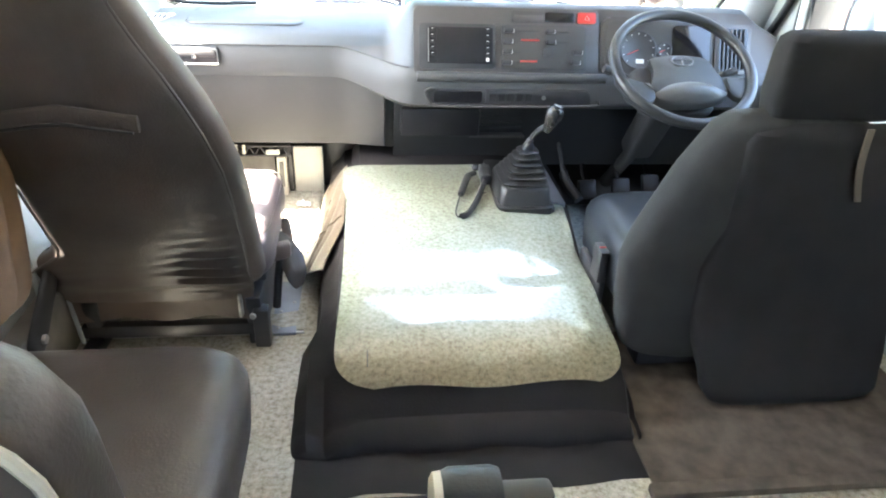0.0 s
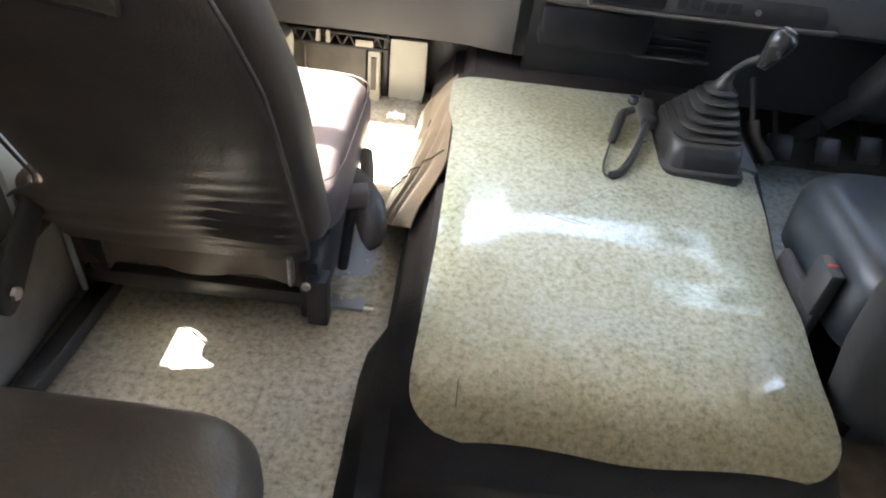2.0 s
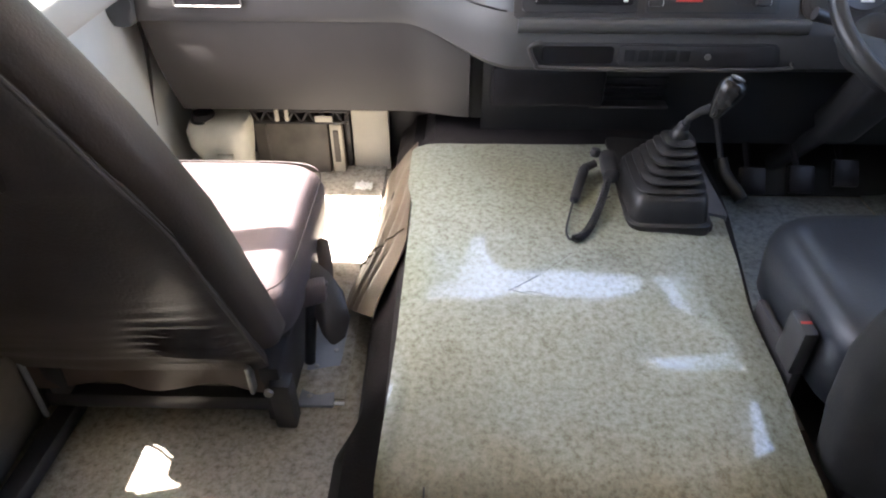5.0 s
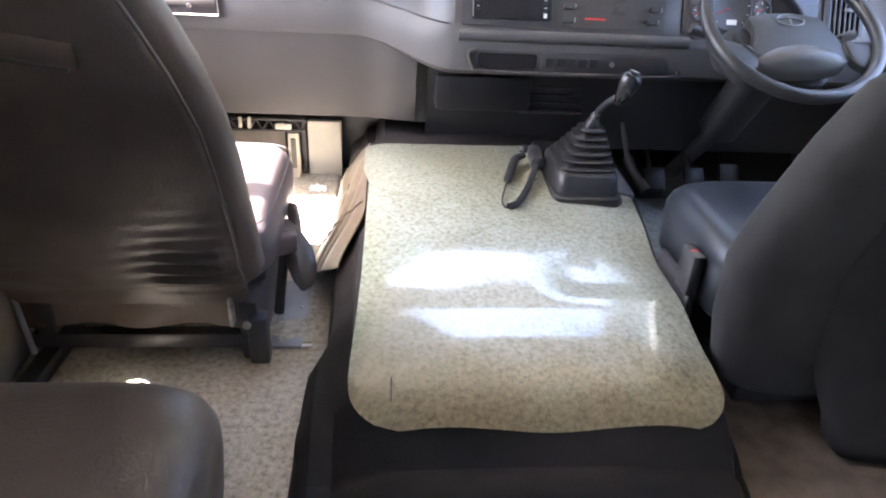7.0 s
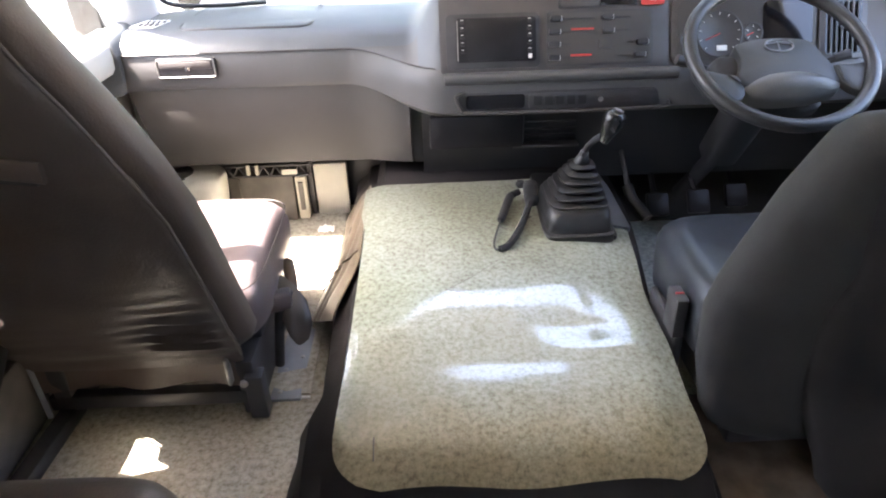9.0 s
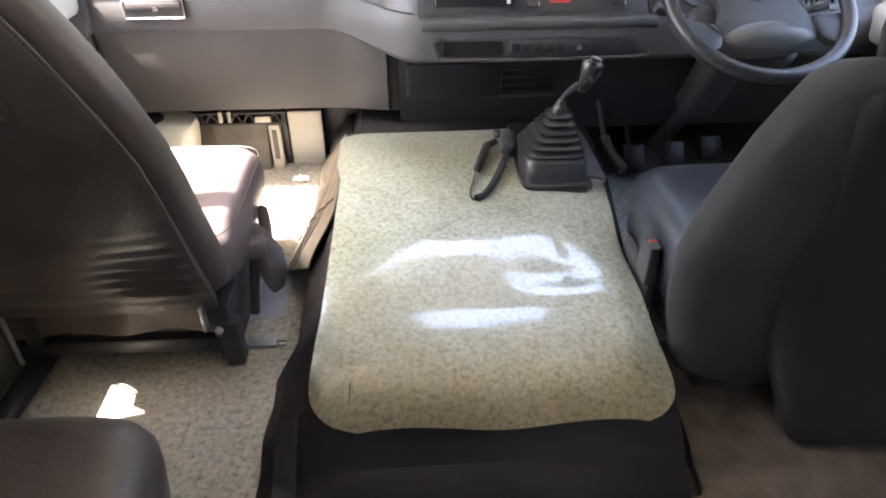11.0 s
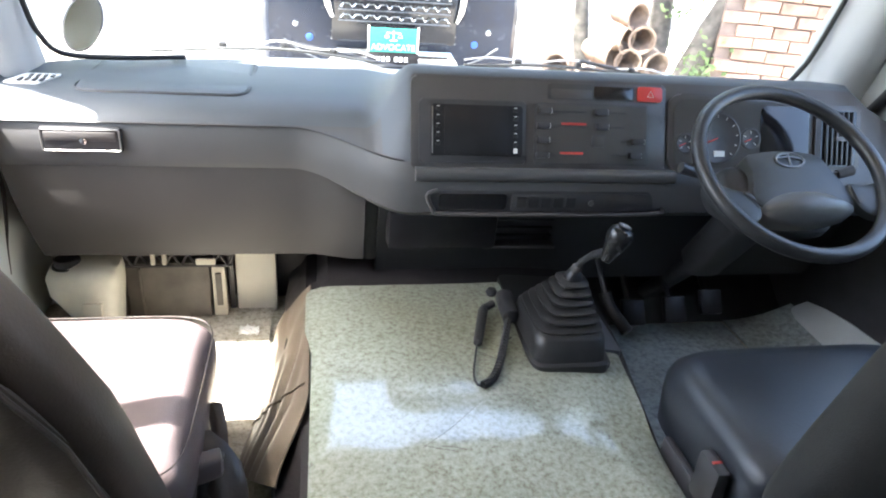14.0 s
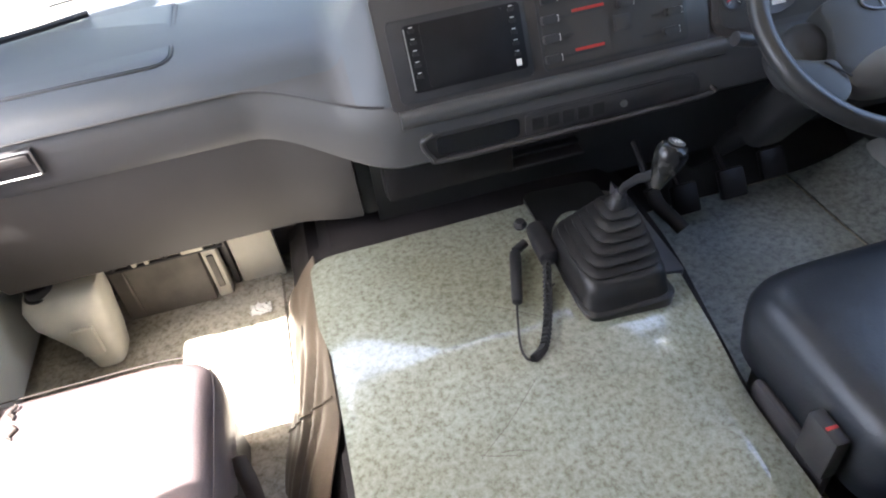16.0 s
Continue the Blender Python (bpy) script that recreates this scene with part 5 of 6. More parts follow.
line = [on_mat(lerp(0.016, 0.052, t), lerp(0.772, 0.885, t), 0.012 + 0.008 * t) for t in (0, 0.03, 0.12, 0.5, 0.9, 0.97, 1.0)]
part("plug", tube(line, [0.004, 0.0085, 0.0095, 0.0100, 0.0105, 0.0095, 0.005], 14), DARKP, cord)
part("plug_nose", tube([on_mat(0.052, 0.885, 0.020), on_mat(0.075, 0.895, 0.026)], [0.009, 0.008], 12), DARKP, cord)
part("thin_lead", tube(smooth_line([on_mat(0.016, 0.774, 0.012), on_mat(0.004, 0.735, 0.006), on_mat(-0.006, 0.695, 0.004), on_mat(-0.004, 0.672, 0.004), on_mat(0.008, 0.668, 0.005)], 8), 0.0022, 6), RUBBER, cord)
axis = smooth_line([on_mat(0.006, 0.667, 0.008), on_mat(0.026, 0.680, 0.009), on_mat(0.050, 0.725, 0.010), on_mat(0.072, 0.780, 0.012), on_mat(0.092, 0.835, 0.022)], 32)
pts = []
for i, p in enumerate(axis):
    a = i * 1.25
    pts.append(p + Vector((0.0068 * math.cos(a), 0.0025 * math.sin(a), 0.0068 * math.sin(a))))
part("coil", tube(pts, 0.0024, 6), DARKP, cord)
part("coil_core", tube(axis, 0.005, 8), DARKP, cord)
part("connector", rings([oval(on_mat(0.098 + 0.008 * t, 0.835 + 0.10 * t, 0.026), (0.018 * k, 0, 0), (0, 0, 0.017 * k), 3, 18) for t, k in ((0, 0.5), (0.05, 0.9), (0.5, 1.0), (0.9, 0.95), (1.0, 0.5))]), DARKP, cord)
part("connector_knob", lathe([(0.001, 0), (0.010, 0.001), (0.013, 0.008), (0.009, 0.016), (0.001, 0.018)], on_mat(0.086, 0.955, 0.012), None, 18), DARKP, cord)
part("tag_wire", tube(smooth_line([on_mat(0.070, 0.775, 0.014), on_mat(0.078, 0.790, 0.006), on_mat(0.092, 0.800, 0.006)], 5), 0.0014, 6), RUBBER, cord)
tagged(part("mat_slit", tube([(-0.247, y, mat_top(-0.247, y) + 0.0007) for y in np.linspace(0.160, 0.195, 8)], 0.0012, 6), BLACKP), "dark cut in the vinyl mat", "cut")

# grey vinyl in the driver's footwell and tan carpet behind the driver's seat
bm = sheet(lambda u, v: Vector((lerp(0.385, 0.80, u), lerp(0.40, 1.12, v), 0.004 + 0.002 * noise.noise(Vector((u * 5, v * 6, 1))))), 12, 20, 0.003)
# dark sheet paints the footwell's fall into shade ahead of the vinyl
toe = sheet(lambda u, v: Vector((lerp(0.385, 0.995, u), lerp(1.123, 1.32, v), 0.004 + 0.16 * v ** 1.3 + 0.002 * noise.noise(Vector((u * 6, v * 4, 2))))), 12, 10, 0.004)
tagged(part("toe_shade", toe, FABRICG), "dark sheet painting the shade over the driver's toe board", "floor", kind="structure")
side = sheet(lambda u, v: Vector((lerp(0.803, 0.995, u), lerp(0.40, 1.12, v), 0.006 + 0.05 * u ** 2 + 0.002 * noise.noise(Vector((u * 4, v * 7, 8))))), 8, 16, 0.004)
tagged(part("floor_side", side, GREYV), "grey flecked vinyl along the driver's door", "floor", kind="structure")
sill = sheet(lambda u, v: Vector((lerp(0.945, 0.985, v ** 0.6), lerp(0.40, 1.12, u), lerp(0.006, table([(0.40, 0.13), (0.80, 0.138), (0.92, 0.132), (1.0, 0.118), (1.07, 0.10), (1.12, 0.03)], lerp(0.40, 1.12, u)), v))), 24, 8, 0.006)
tagged(part("trim", sill, WALLG), "pale scuff panel at the foot of the driver's door", "trim", kind="structure")
tagged(part("floor_driver", bm, GREYV), "grey flecked vinyl in the driver's footwell", "floor", kind="structure")
bm = sheet(lambda u, v: Vector((lerp(0.285, 0.97, u), lerp(-0.075, 0.40, v), 0.005 + 0.003 * noise.noise(Vector((u * 7, v * 7, 5))))), 16, 12, 0.004)
tagged(part("carpet", bm, BROWNCARPET), "worn tan carpet behind the driver's seat", "carpet")
tagged(part("trim", box((0.63, -0.095, 0.010), (0.72, 0.03, 0.02), 0.004), BROWNCARPET), "tan carpet-covered step edge trim", "trim", kind="structure")
ra = root("belt_strap", (0.93, 0.15, 0.1), "black seat belt strap with its anchor at the side wall", "seat belt")
part("strap", sheet(lambda u, v: Vector((0.965 - 0.03 * math.sin(math.pi * v), lerp(0.02, 0.08, u) + 0.26 * v, lerp(0.03, 0.62, v))), 3, 16, 0.003), RUBBER, ra)
part("anchor", box((0.958, 0.05, 0.035), (0.02, 0.06, 0.06), 0.006), BLACKP, ra)

# ---------- wipers and mirror outside ----------
for pts in ([(-0.70, 1.575, 0.580), (-0.45, 1.60, 0.592), (-0.30, 1.60, 0.588), (-0.12, 1.61, 0.566)], [(0.12, 1.60, 0.572), (0.35, 1.60, 0.580), (0.55, 1.58, 0.576), (0.72, 1.55, 0.565)]):
    wp = root("wiper", pts[0], "black windscreen wiper with a jointed arm", "wiper", "windscreen wipers")
    line = smooth_line(pts, 6)
    part("blade", tube([p + Vector((0, 0, -0.006)) for p in line], 0.005, 6), RUBBER, wp)
    part("spine", tube([p + Vector((0, 0.004, 0.008 + 0.006 * math.sin(i * 0.9))) for i, p in enumerate(line)], 0.003, 6), STEEL, wp)
    part("arm", tube([line[len(line) // 2] + Vector((0, 0.006, 0.014)), line[-1] + Vector((0.05, 0.01, -0.02))], [0.005, 0.009], 8), BLACKP, wp)
    for k in (4, 9, 14):
        part("claw", box(line[k] + Vector((0, 0.002, 0.004)), (0.02, 0.01, 0.014), 0.003), BLACKP, wp)
mi = root("side_mirror", (-0.95, 1.9, 0.57), "round chrome-backed side mirror on a stalk", "mirror")
mm = look((-0.95, 1.90, 0.575), (-0.4, 0.3, 0.95))
part("housing", lathe([(0.001, -0.045), (0.05, -0.04), (0.075, -0.022), (0.085, 0.0), (0.085, 0.006), (0.080, 0.008), (0.001, 0.008)], (0, 0, 0), mm @ pose(0, 0, 0, 180, 0, 0) @ Matrix.Rotation(radians(-25), 4, "Z") @ Matrix.Diagonal((0.58, 1, 1, 1)), 32), BLACKP, mi)
part("glass", lathe([(0.001, 0.0), (0.078, 0.0), (0.078, 0.002), (0.001, 0.002)], (0, 0, 0), mm @ pose(0, 0, 0, 180, 0, 0) @ Matrix.Translation((0, 0, 0.008)) @ Matrix.Rotation(radians(-25), 4, "Z") @ Matrix.Diagonal((0.58, 1, 1, 1)), 32), CHROME, mi)
part("stalk", tube(smooth_line([(-0.955, 1.93, 0.60), (-1.0, 1.92, 0.68), (-1.06, 1.80, 0.70), (-1.06, 1.50, 0.60), (-1.05, 1.33, 0.56)], 6), 0.010, 8), BLACKP, mi)

# ---------- parked car ----------
CX, CY = 0.23, 4.40
pc = root("parked_car", (CX, CY + 2.2, GZ), "black parked car with a chrome-edged grille and green plate", "car")


def car_ring(y, hw, z0, z1, e=4):
    return oval((CX, y, (z0 + z1) / 2), (hw, 0, 0), (0, 0, (z1 - z0) / 2), e, 40)


part("body", rings([car_ring(CY + 0.06, 0.835, -0.50, 0.54, 9), car_ring(CY + 0.12, 0.88, -0.62, 0.60, 7), car_ring(CY + 0.40, 0.92, -0.66, 0.66, 5), car_ring(CY + 1.2, 0.93, -0.66, 0.74, 5), car_ring(CY + 3.6, 0.93, -0.66, 0.74), car_ring(CY + 4.3, 0.88, -0.6, 0.6)]), CARP, pc)
part("cabin", rings([car_ring(CY + 1.2, 0.80, 0.4, 0.76), car_ring(CY + 1.9, 0.70, 0.4, 1.15), car_ring(CY + 3.6, 0.70, 0.4, 1.18), car_ring(CY + 4.2, 0.78, 0.4, 0.7)]), GLOSSB, pc)
part("bumper", rings([oval((x, CY + 0.10 + 0.22 * abs((x - CX) / 0.92) ** 3, -0.36), (0, 0.10, 0), (0, 0, 0.27), 3.5, 20) for x in np.linspace(CX - 0.90, CX + 0.90, 15)]), CARP, pc)
part("grille", box((CX, CY + 0.07, 0.30), (0.86, 0.10, 0.40), 0.03), GLOSSB, pc)
for row, z in enumerate((0.40, 0.33, 0.26)):
    for k in range(9):
        x = CX - 0.365 + 0.082 * k
        part("grille_wave", tube([(x, CY + 0.012, z), (x + 0.018, CY + 0.010, z + 0.022), (x + 0.056, CY + 0.010, z + 0.022), (x + 0.076, CY + 0.012, z)], 0.006, 6), CHROME, pc)
    part("grille_bar", box((CX, CY + 0.015, z - 0.018), (0.76, 0.012, 0.008), 0.003), TRIMST, pc)
for s in (-1, 1):
    part("grille_pillar", tube([(CX + s * 0.47, CY + 0.02, 0.50), (CX + s * 0.45, CY + 0.01, 0.34), (CX + s * 0.42, CY + 0.01, 0.26)], [0.03, 0.026, 0.014], 10), CHROME, pc)
    hl = part("headlight", rings([oval((CX + s * x, y, z), (0, 0.03, 0), (0, 0, h), 3, 18) for x, y, z, h in ((0.50, CY + 0.05, 0.50, 0.04), (0.58, CY + 0.06, 0.50, 0.07), (0.72, CY + 0.10, 0.50, 0.07), (0.82, CY + 0.18, 0.50, 0.05))]), GLOSSB, pc, "dark headlight unit")
    for x in (0.60, 0.72):
        part("lamp", lathe([(0.001, 0), (0.035, 0), (0.03, 0.01), (0.001, 0.014)], (CX + s * x, CY + 0.03 + (x - 0.55) * 0.4, 0.50), Matrix.Rotation(radians(90), 4, "X"), 18), CHROME, hl)
    wl = part("wheel", lathe([(0.001, -0.1), (0.30, -0.1), (0.33, -0.07), (0.33, 0.07), (0.30, 0.1), (0.001, 0.1)], (CX + s * 0.80, CY + 0.95, GZ + 0.33), Matrix.Rotation(radians(90), 4, "Y"), 32), RUBBER, pc)
    part("rim", lathe([(0.001, -0.105), (0.2, -0.105), (0.2, 0.105), (0.001, 0.105)], (CX + s * 0.80, CY + 0.95, GZ + 0.33), Matrix.Rotation(radians(90), 4, "Y"), 24), STEEL, wl)
    wl = part("wheel", lathe([(0.001, -0.1), (0.30, -0.1), (0.33, -0.07), (0.33, 0.07), (0.30, 0.1), (0.001, 0.1)], (CX + s * 0.80, CY + 3.5, GZ + 0.33), Matrix.Rotation(radians(90), 4, "Y"), 32), RUBBER, pc)
    part("fog_lamp", lathe([(0.001, 0), (0.022, 0), (0.019, 0.008), (0.001, 0.012)], (CX + s * 0.66, CY + 0.062, 0.20), Matrix.Rotation(radians(90), 4, "X"), 16), CHROME, pc)
    part("corner_lamp", lathe([(0.001, 0), (0.026, 0), (0.022, 0.008), (0.001, 0.012)], (CX + s * 0.57, CY + 0.062, 0.115), Matrix.Rotation(radians(90), 4, "X"), 16), BLUEP, pc)
    part("fog_trim", tube([(CX + s * 0.74, CY + 0.05, 0.10), (CX + s * 0.62, CY + 0.045, 0.02), (CX + s * 0.50, CY + 0.04, -0.03)], 0.007, 8), TRIMST, pc)
    part("bumper_slat", box((CX + s * 0.30, CY + 0.045, 0.165), (0.26, 0.02, 0.008), 0.002), TRIMST, pc)
    part("bumper_slat", box((CX + s * 0.30, CY + 0.045, 0.115), (0.26, 0.02, 0.008), 0.002), TRIMST, pc)
PZ = 0.025
bw = part("bumper_wing", prism([(-0.46, -0.055), (0.46, -0.055), (0.39, 0.045), (-0.39, 0.045)], lambda u, v: Vector((CX + u, CY + 0.05, v + PZ)), lambda u, v: Vector((CX + u, CY - 0.03, v + PZ)), 0.01), CHROME, pc, "bright bumper bar")
part("wing_slot", box((CX, CY - 0.031, PZ + 0.005), (0.74, 0.006, 0.022), 0.002), GLOSSB, bw)
pt = part("plate", box((CX - 0.015, CY - 0.055, PZ + 0.075), (0.35, 0.012, 0.245), 0.004), GLOSSB, pc, "plate with a green upper panel")
part("green_panel", box((CX - 0.015, CY - 0.0625, PZ + 0.115), (0.325, 0.004, 0.155), 0.001), GREENP, pt)
for s in (-1, 1):
    part("plate_post", box((CX - 0.015 + s * 0.166, CY - 0.064, PZ + 0.12), (0.012, 0.006, 0.175), 0.002), CREAM, pt)
sx = CX - 0.015
for pts in ([(sx - 0.045, CY - 0.066, PZ + 0.163), (sx + 0.045, CY - 0.066, PZ + 0.163)], [(sx, CY - 0.066, PZ + 0.178), (sx, CY - 0.066, PZ + 0.118)], [(sx - 0.025, CY - 0.066, PZ + 0.115), (sx + 0.025, CY - 0.066, PZ + 0.115)]):
    part("scales_mark", tube(pts, 0.0035, 6), GOLD, pt)
for s in (-1, 1):
    part("scales_mark", tube([(sx + s * 0.045, CY - 0.066, PZ + 0.163), (sx + s * 0.06, CY - 0.066, PZ + 0.133), (sx + s * 0.03, CY - 0.066, PZ + 0.133)], 0.003, 6, True), GOLD, pt)
# characters of the number, as plain bars
for k in range(6):
    part("number_bar", box((sx - 0.10 + 0.034 * k + (0.02 if k > 2 else 0), CY - 0.0635, PZ - 0.010), (0.022, 0.004, 0.030), 0.001), WHITEP, pt)
fc = bpy.data.curves.new("lettering", "FONT")
fc.body, fc.size, fc.extrude, fc.align_x, fc.align_y = "ADVOCATE", 0.056, 0.001, "CENTER", "CENTER"
lo = new("lettering_source", fc)
bpy.context.view_layer.update()
me = bpy.data.meshes.new_from_object(lo.evaluated_get(bpy.context.evaluated_depsgraph_get()))
bpy.data.objects.remove(lo)
bm = bmesh.new()
bm.from_mesh(me)
bmesh.ops.transform(bm, matrix=Matrix.Translation((sx, CY - 0.0655, PZ + 0.068)) @ Matrix.Rotation(radians(90), 4, "X"), verts=bm.verts)
part("lettering", bm, GOLD, pt, "raised word on the plate", smooth=False)

dm = root("door_mirror", (1.30, 1.05, 0.6), "tall dark-framed door mirror outside the driver's window", "mirror")
across, up, out = Vector((0.90, -0.43, 0.05)).normalized(), Vector((0.10, 0.10, 0.98)).normalized(), Vector((-0.43, -0.90, 0.0)).normalized()
place = lambda u, v, d: Vector((1.30, 1.05, 0.60)) + across * u + up * v + out * d
part("housing", prism(rounded(-0.085, 0.085, -0.15, 0.15, 0.035), lambda u, v: place(u * 0.8, v * 0.85, -0.05), lambda u, v: place(u, v, 0.004), 0.006), BLACKP, dm)
part("mirror_glass", prism(rounded(-0.075, 0.075, -0.14, 0.14, 0.028), lambda u, v: place(u, v, 0.003), lambda u, v: place(u, v, 0.006), 0.001), CHROME, dm)
part("arm", tube(smooth_line([(1.11, 1.22, 0.50), (1.20, 1.17, 0.52), (1.28, 1.10, 0.56)], 5), 0.014, 10), BLACKP, dm)

# ---------- yard: tree, pots, plants, far walls ----------
def tree(name, x, y, pts, rr, label, leaves, seed, balls=(), leaf=0.0):
    rnd = random.Random(seed)
    tr = root(name, (x, y, GZ), label, "tree")
    line = smooth_line([Vector((x + a, y + b, GZ + c)) for a, b, c in pts], 8)
    n = len(line)
    part("trunk", tube([p + Vector((0.02 * noise.noise(p * 3), 0, 0)) for p in line], [lerp(rr, rr * 0.55, i / (n - 1)) * (1 + 0.12 * noise.noise(p * 4)) for i, p in enumerate(line)], 14), BARK, tr)
    ends = []
    for k in range(5):
        p = line[-1 - k * 2]
        q = p + Vector((rnd.uniform(-1.2, 1.2), rnd.uniform(-0.6, 1.2), rnd.uniform(0.4, 1.3)))
        part("limb", tube(smooth_line([p, p.lerp(q, 0.5) + Vector((0, 0, 0.1)), q], 5), [lerp(rr * 0.4, rr * 0.1, i / 10) for i in range(11)], 8), BARK, tr)
        ends += [p.lerp(q, f) for f in (0.5, 0.75, 1.0)]
    vs, fs = [], []
    for k in range(leaves):
        c = rnd.choice(ends) + Vector((rnd.gauss(0, 0.35), rnd.gauss(0, 0.35), rnd.gauss(0, 0.28))) * (1.5 if rr > 0.14 else 1.0)
        d = Vector((rnd.uniform(-1, 1), rnd.uniform(-1, 1), rnd.uniform(-1, 0.4))).normalized()
        e = d.orthogonal().normalized()
        s = rnd.uniform(0.05, 0.09) * (leaf or (1.0 if rr < 0.14 else 1.6 if rr < 0.18 else 2.6))
        if balls:
            (bx, by, bz), (ra, rb, rc) = balls[k % len(balls)]
            q = Vector((rnd.gauss(0, 1), rnd.gauss(0, 1), rnd.gauss(0, 1))).normalized() * rnd.random() ** 0.4
            q *= 1 + 0.25 * noise.noise(q * 3 + Vector((bx, by, bz)))
            c = Vector((bx + q.x * ra, by + q.y * rb, bz + q.z * rc))
        b = len(vs)
        vs += [c - d * s, c + e * s * 0.4, c + d * s, c - e * s * 0.4]
        fs.append((b, b + 1, b + 2, b + 3))
    base = base_of(tr)
    me = bpy.data.meshes.new("crown")
    me.from_pydata([v - base for v in vs], [], fs)
    me.materials.append(LEAFM)
    cr = new("crown", me)
    cr.parent = tr
    return tr


# the crown overhead is unseen, put there to shade the bricks
lean = tree("tree", 2.42, 4.78, [(0, 0, 0), (0.10, 0, 0.4), (0.24, 0, 0.77), (0.46, 0, 1.37), (0.76, 0, 2.0), (1.1, 0.1, 3.0)], 0.14, "leaning grey tree with two trunks beside the brick wall, unseen crown added to shade it", 3200, 3,
     [((1.7, 4.35, 3.0), (0.75, 0.6, 0.4)), ((2.7, 4.0, 3.1), (0.85, 0.65, 0.4))], 1.5)
second = smooth_line([(2.46, 5.0, GZ), (2.50, 5.1, -0.3), (2.52, 5.15, 0.3), (2.44, 5.2, 1.2), (2.36, 5.2, 2.0)], 6)
part("trunk", tube([p + Vector((0.02 * noise.noise(p * 5), 0, 0)) for p in second], [0.11 - 0.0018 * i for i in range(len(second))], 14), BARK, lean)
tree("tree", 2.12, 5.65, [(0, 0, 0), (-0.02, 0, 0.6), (-0.10, 0, 1.1), (-0.2, 0, 2.0), (-0.15, 0, 3.2)], 0.085, "upright pale tree trunk behind the pots", 900, 8)
# unseen foliage added straight ahead to block low sky from the mat's reflection
tree("tree", 2.5, 13.5, [(0, 0, 0), (0.2, 0, 2.0), (0.1, 0.2, 4.0), (0.4, 0.1, 6.0)], 0.19, "unseen tall tree ahead, added to darken low reflections on the mat", 9000, 31,
     [((0.6, 13.2, 5.6), (3.2, 1.4, 4.6)), ((5.2, 13.4, 5.6), (3.2, 1.5, 4.8)), ((9.0, 13.0, 5.2), (2.6, 1.5, 4.2))])
# crown is an added sun blocker for the dash top, never in view
tree("tree", -4.6, 3.0, [(0, 0, 0), (0.2, -0.1, 1.5), (0.8, -0.3, 2.8), (1.7, -0.6, 3.9), (2.2, -0.7, 4.6)], 0.16, "unseen tree beside the bus, added to keep sun off the dash top", 5200, 11,
     [((-2.35, 2.24, 4.1), (0.9, 0.95, 0.6)), ((-3.4, 2.7, 4.2), (0.9, 0.9, 0.7)), ((-1.1, 1.97, 4.3), (1.1, 0.98, 0.6))])
# added out of view; blocks the sky mirrored on the mat's left side
tree("tree", -6.0, 11.5, [(0, 0, 0), (0.1, 0, 1.5), (-0.1, -0.3, 3.0), (0.2, -0.5, 4.4)], 0.19, "unseen dense tree on the left, added to bound the mat's reflection", 27000, 14,
     [((-2.1, 8.6, 6.8), (2.5, 1.4, 2.8)), ((-4.6, 10.5, 5.0), (3.0, 1.4, 3.2)), ((-7.6, 10.5, 5.0), (2.6, 1.4, 3.2)), ((-3.4, 9.2, 8.6), (3.4, 1.8, 3.0))])
# unseen crowns added to close the reflected sky gap on the right
tree("tree", 6.6, 8.6, [(0, 0, 0), (0.0, 0, 1.5), (0.2, -0.2, 3.0), (0.1, -0.4, 4.4)], 0.19, "unseen dense tree on the right, added to bound the mat's reflection", 14000, 21,
     [((5.8, 8.4, 7.2), (2.5, 1.4, 3.2)), ((5.4, 8.0, 4.4), (1.9, 1.0, 2.0)), ((6.4, 8.6, 4.6), (2.0, 1.2, 3.2)), ((8.6, 8.6, 5.0), (2.0, 1.4, 3.4))])
rnd = random.Random(5)
pot0 = None
POTS = [(1.60 + 0.25 * k, 5.0, GZ + 0.12, 12 * (k % 3) - 10) for k in range(4)] + [(1.70 + 0.25 * k, 5.02, GZ + 0.32, 9 * (k % 2) - 4) for k in range(4)] + [(1.64 + 0.24 * k, 4.98, GZ + 0.53, 14 * (k % 3) - 12) for k in range(4)]
POTS += [(1.80, 5.0, -0.17, 10), (2.04, 4.98, -0.18, -20), (2.28, 5.02, -0.17, 14), (1.64, 4.95, -0.07, -35), (1.98, 5.0, 0.02, 30), (2.20, 5.0, -0.02, -12), (2.39, 4.97, -0.03, 8), (2.06, 5.0, 0.15, 35), (2.27, 4.98, 0.16, -10), (2.14, 5.0, 0.33, 20)]
for x, y, z, tilt in POTS:
    m = pose(x, y, z, 96, 0, tilt)
    if pot0 is None:
        pot0 = root("clay_pot", (0, 0, 0), "dusty tan clay pot lying in a stack, mouth outwards", "pot", "stacked clay pots")
        part("pot_body", lathe([(0.001, -0.15), (0.06, -0.15), (0.090, -0.09), (0.108, 0.0), (0.104, 0.08), (0.096, 0.12), (0.108, 0.132), (0.112, 0.145), (0.096, 0.145), (0.084, 0.11), (0.090, 0.0), (0.05, -0.10), (0.001, -0.12)], (0, 0, 0), None, 28), CLAY, pot0)
        pot0.matrix_basis = m
    else:
        copy_thing(pot0, m)
vs, fs = [], []
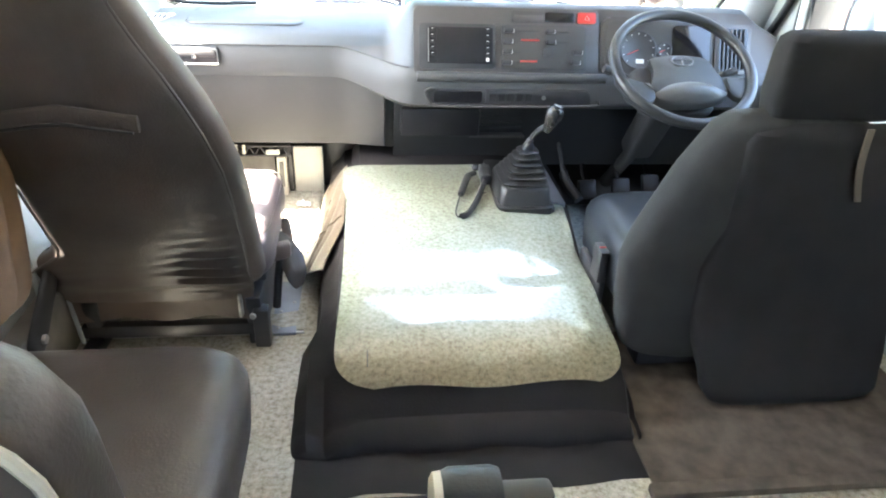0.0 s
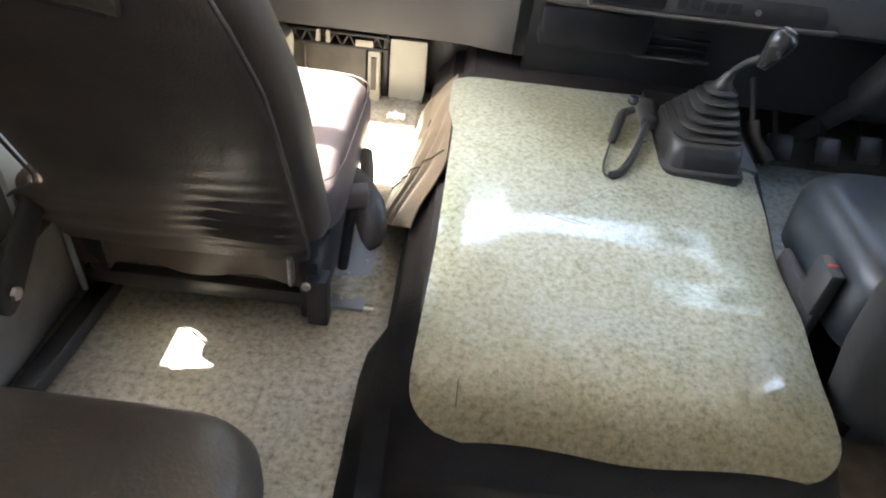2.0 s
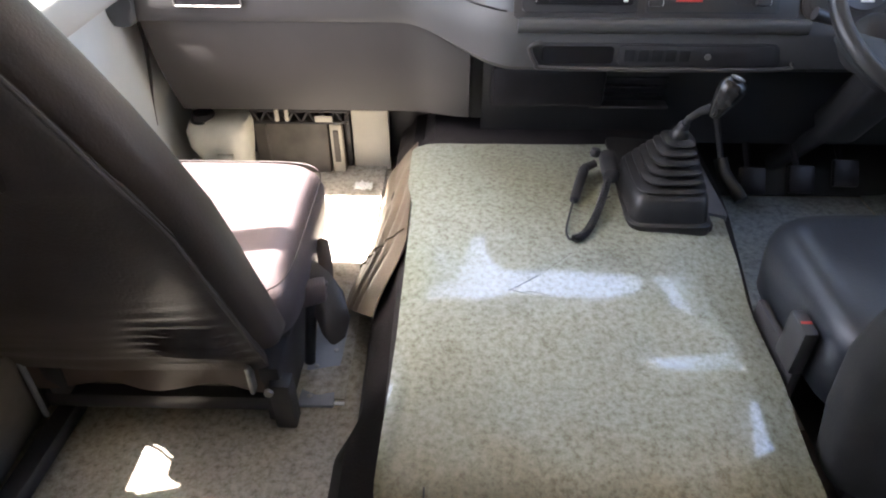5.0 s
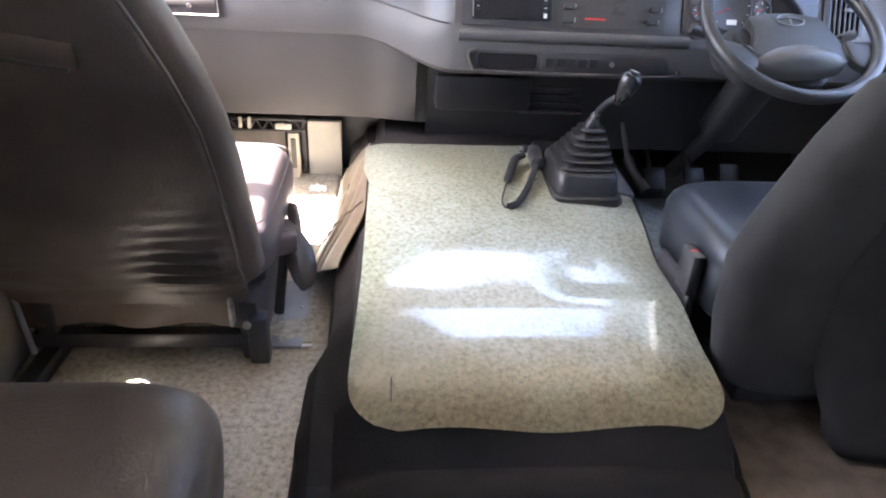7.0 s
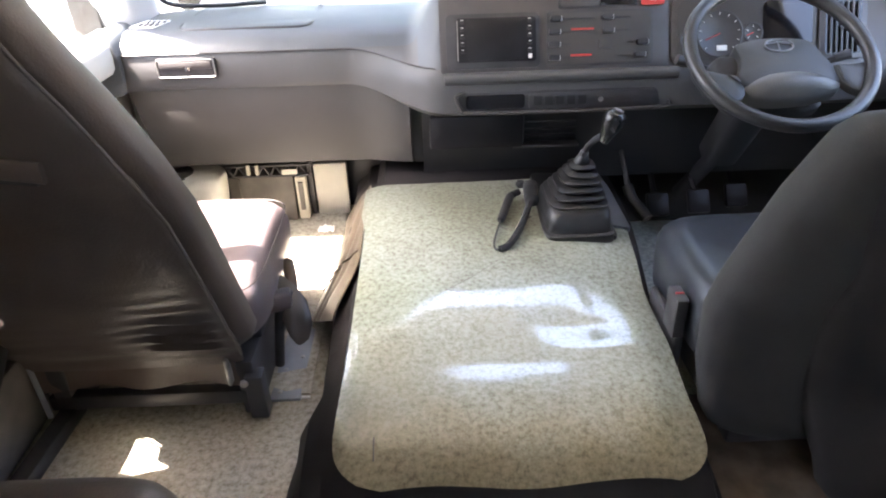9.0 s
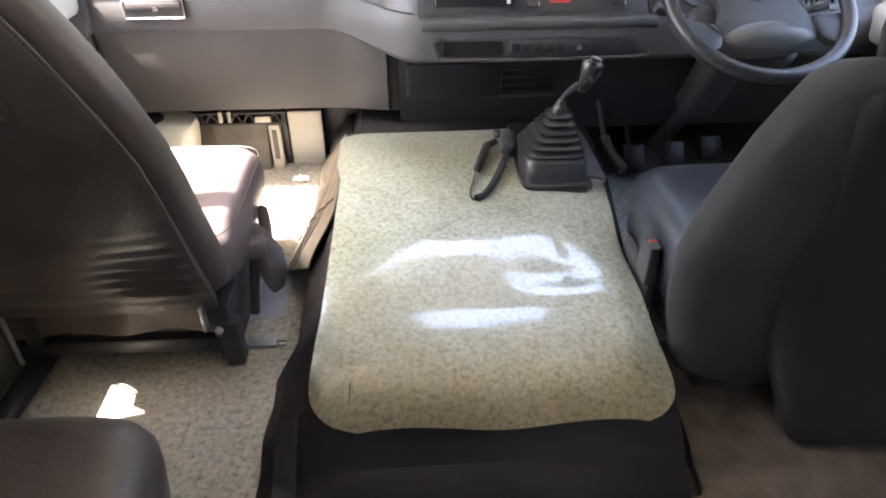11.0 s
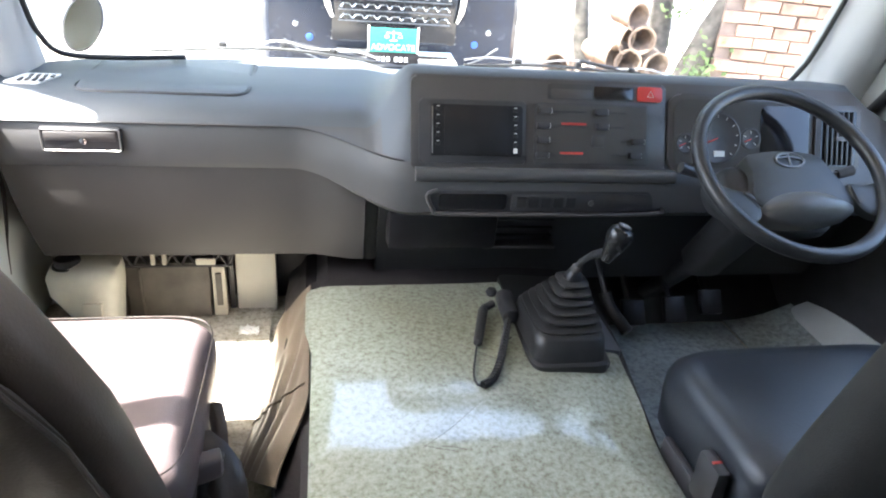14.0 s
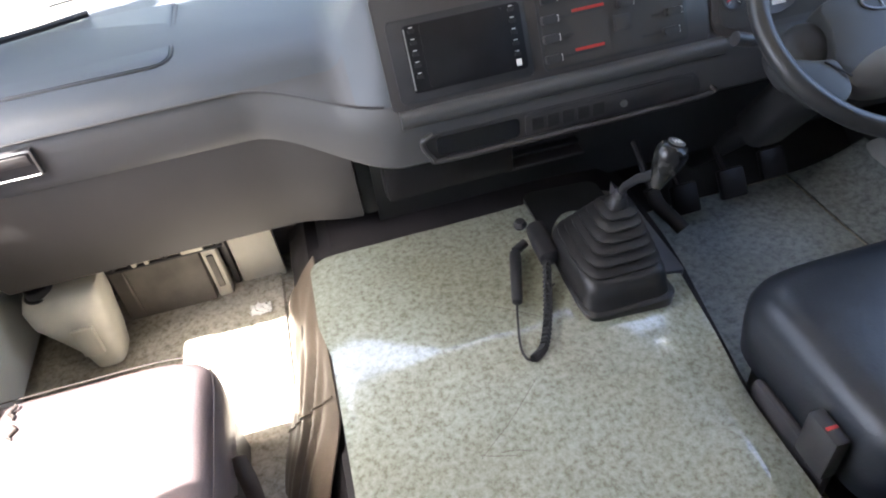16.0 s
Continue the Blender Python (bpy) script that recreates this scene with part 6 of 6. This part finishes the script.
for cx, cy, cz, n, sp in ((2.62, 4.55, -0.05, 160, 0.10), (2.60, 5.0, 0.55, 160, 0.10), (2.68, 4.5, -0.5, 200, 0.16), (1.7, 4.9, -0.75, 120, 0.15)):
    for k in range(n):
        c = Vector((cx + rnd.gauss(0, sp), cy + rnd.gauss(0, sp), max(cz + rnd.gauss(0, sp * 1.4), GZ + 0.03)))
        d = Vector((rnd.uniform(-1, 1), rnd.uniform(-1, 1), rnd.uniform(-0.6, 1))).normalized()
        e = d.orthogonal().normalized()
        s = rnd.uniform(0.02, 0.045)
        b = len(vs)
        vs += [c - d * s, c + e * s * 0.45, c + d * s, c - e * s * 0.45]
        fs.append((b, b + 1, b + 2, b + 3))
me = bpy.data.meshes.new("weeds")
me.from_pydata(vs, [], fs)
me.materials.append(LEAFM)
tagged(new("weeds", me), "small green weeds by the wall", "weeds", kind="stuff")
vs, fs = [], []
for k in range(9000):
    t = rnd.random()
    side = rnd.random() < 0.6
    c = Vector((-5.5 - rnd.random() * 1.2, -3 + 11 * t, 0)) if side else Vector((-5 + 4 * t, 17 + rnd.random(), 0))
    c.z = GZ + abs(rnd.gauss(0, 1)) * (1.0 + 0.5 * math.sin(t * 17))
    d = Vector((rnd.uniform(-1, 1), rnd.uniform(-1, 1), rnd.uniform(-0.6, 1))).normalized()
    e = d.orthogonal().normalized()
    s = rnd.uniform(0.06, 0.14)
    b = len(vs)
    vs += [c - d * s, c + e * s * 0.45, c + d * s, c - e * s * 0.45]
    fs.append((b, b + 1, b + 2, b + 3))
me = bpy.data.meshes.new("hedge")
me.from_pydata(vs, [], fs)
me.materials.append(LEAFM)
tagged(new("hedge", me), "loose green hedge at the yard's edge", "hedge", kind="stuff")
tagged(part("wall_far", box((0, 19, 0.4), (50, 0.25, 2.6)), BODYOUT), "pale far yard wall", "wall", kind="structure")
# simple drum shape added in place of a blue vehicle in the yard
dr = root("blue_drum", (-2.9, 2.9, GZ), "blue drum shape standing in for a blue vehicle", "drum")
part("drum", lathe([(0.001, 0), (0.27, 0), (0.29, 0.03), (0.29, 0.3), (0.30, 0.32), (0.29, 0.34), (0.29, 0.6), (0.30, 0.62), (0.29, 0.64), (0.29, 0.88), (0.27, 0.9), (0.001, 0.9)], (-2.9, 2.9, GZ), None, 32), BLUEP, dr)

# ---------- brick yard wall, pieces last ----------
wy = tagged(new("wall_yard"), "sunlit weathered brick yard wall", "wall", kind="structure")
WA, WB = Vector((2.76, 4.62, 0)), Vector((6.5, 3.07, 0))
wd = (WB - WA).normalized()
ang = math.atan2(wd.y, wd.x)
ln = (WB - WA).length
part("core", box((0, 0, 0), (ln, 0.20, 3.0), 0, None), MORTAR, wy)
core = bpy.data.objects["core"]
core.matrix_basis = Matrix.Translation(WA.lerp(WB, 0.5) + Vector((0, 0, 0.55)) + Vector((-wd.y, wd.x, 0)) * 0.108) @ Matrix.Rotation(ang, 4, "Z")
meshes = []
for k in range(6):
    bm = box((0, 0, 0), (0.252, 0.06, 0.080), 0.005, seg=1)
    for v in bm.verts:
        v.co += Vector((noise.noise(v.co * 20 + Vector((k * 7, 0, 0))), noise.noise(v.co * 22 + Vector((k * 3, 1, 0))), noise.noise(v.co * 20 + Vector((0, k, 4))))) * 0.005
    me = bpy.data.meshes.new("brick")
    bm.to_mesh(me)
    bm.free()
    me.materials.append(BRICK)
    meshes.append(me)
out = Vector((wd.y, -wd.x, 0))
count = 0
for row in range(33):
    z = GZ + 0.04 + row * 0.090
    off = 0.12 if row % 2 else 0.0
    for k in range(int(ln / 0.262)):
        if count >= 440:
            break
        a = off + 0.12 + k * 0.262
        if a > ln - 0.1 or z < -0.35 or z > 1.30:
            continue
        ob = new("brick", meshes[rnd.randrange(6)])
        ob.parent = wy
        ob.matrix_basis = Matrix.Translation(WA + wd * (a + rnd.uniform(-0.008, 0.008)) + out * rnd.uniform(-0.006, 0.008) + Vector((0, 0, z + rnd.uniform(-0.004, 0.004)))) @ Matrix.Rotation(ang + rnd.uniform(-0.02, 0.02), 4, "Z") @ Matrix.Rotation(rnd.uniform(-0.03, 0.03), 4, "Y")
        count += 1
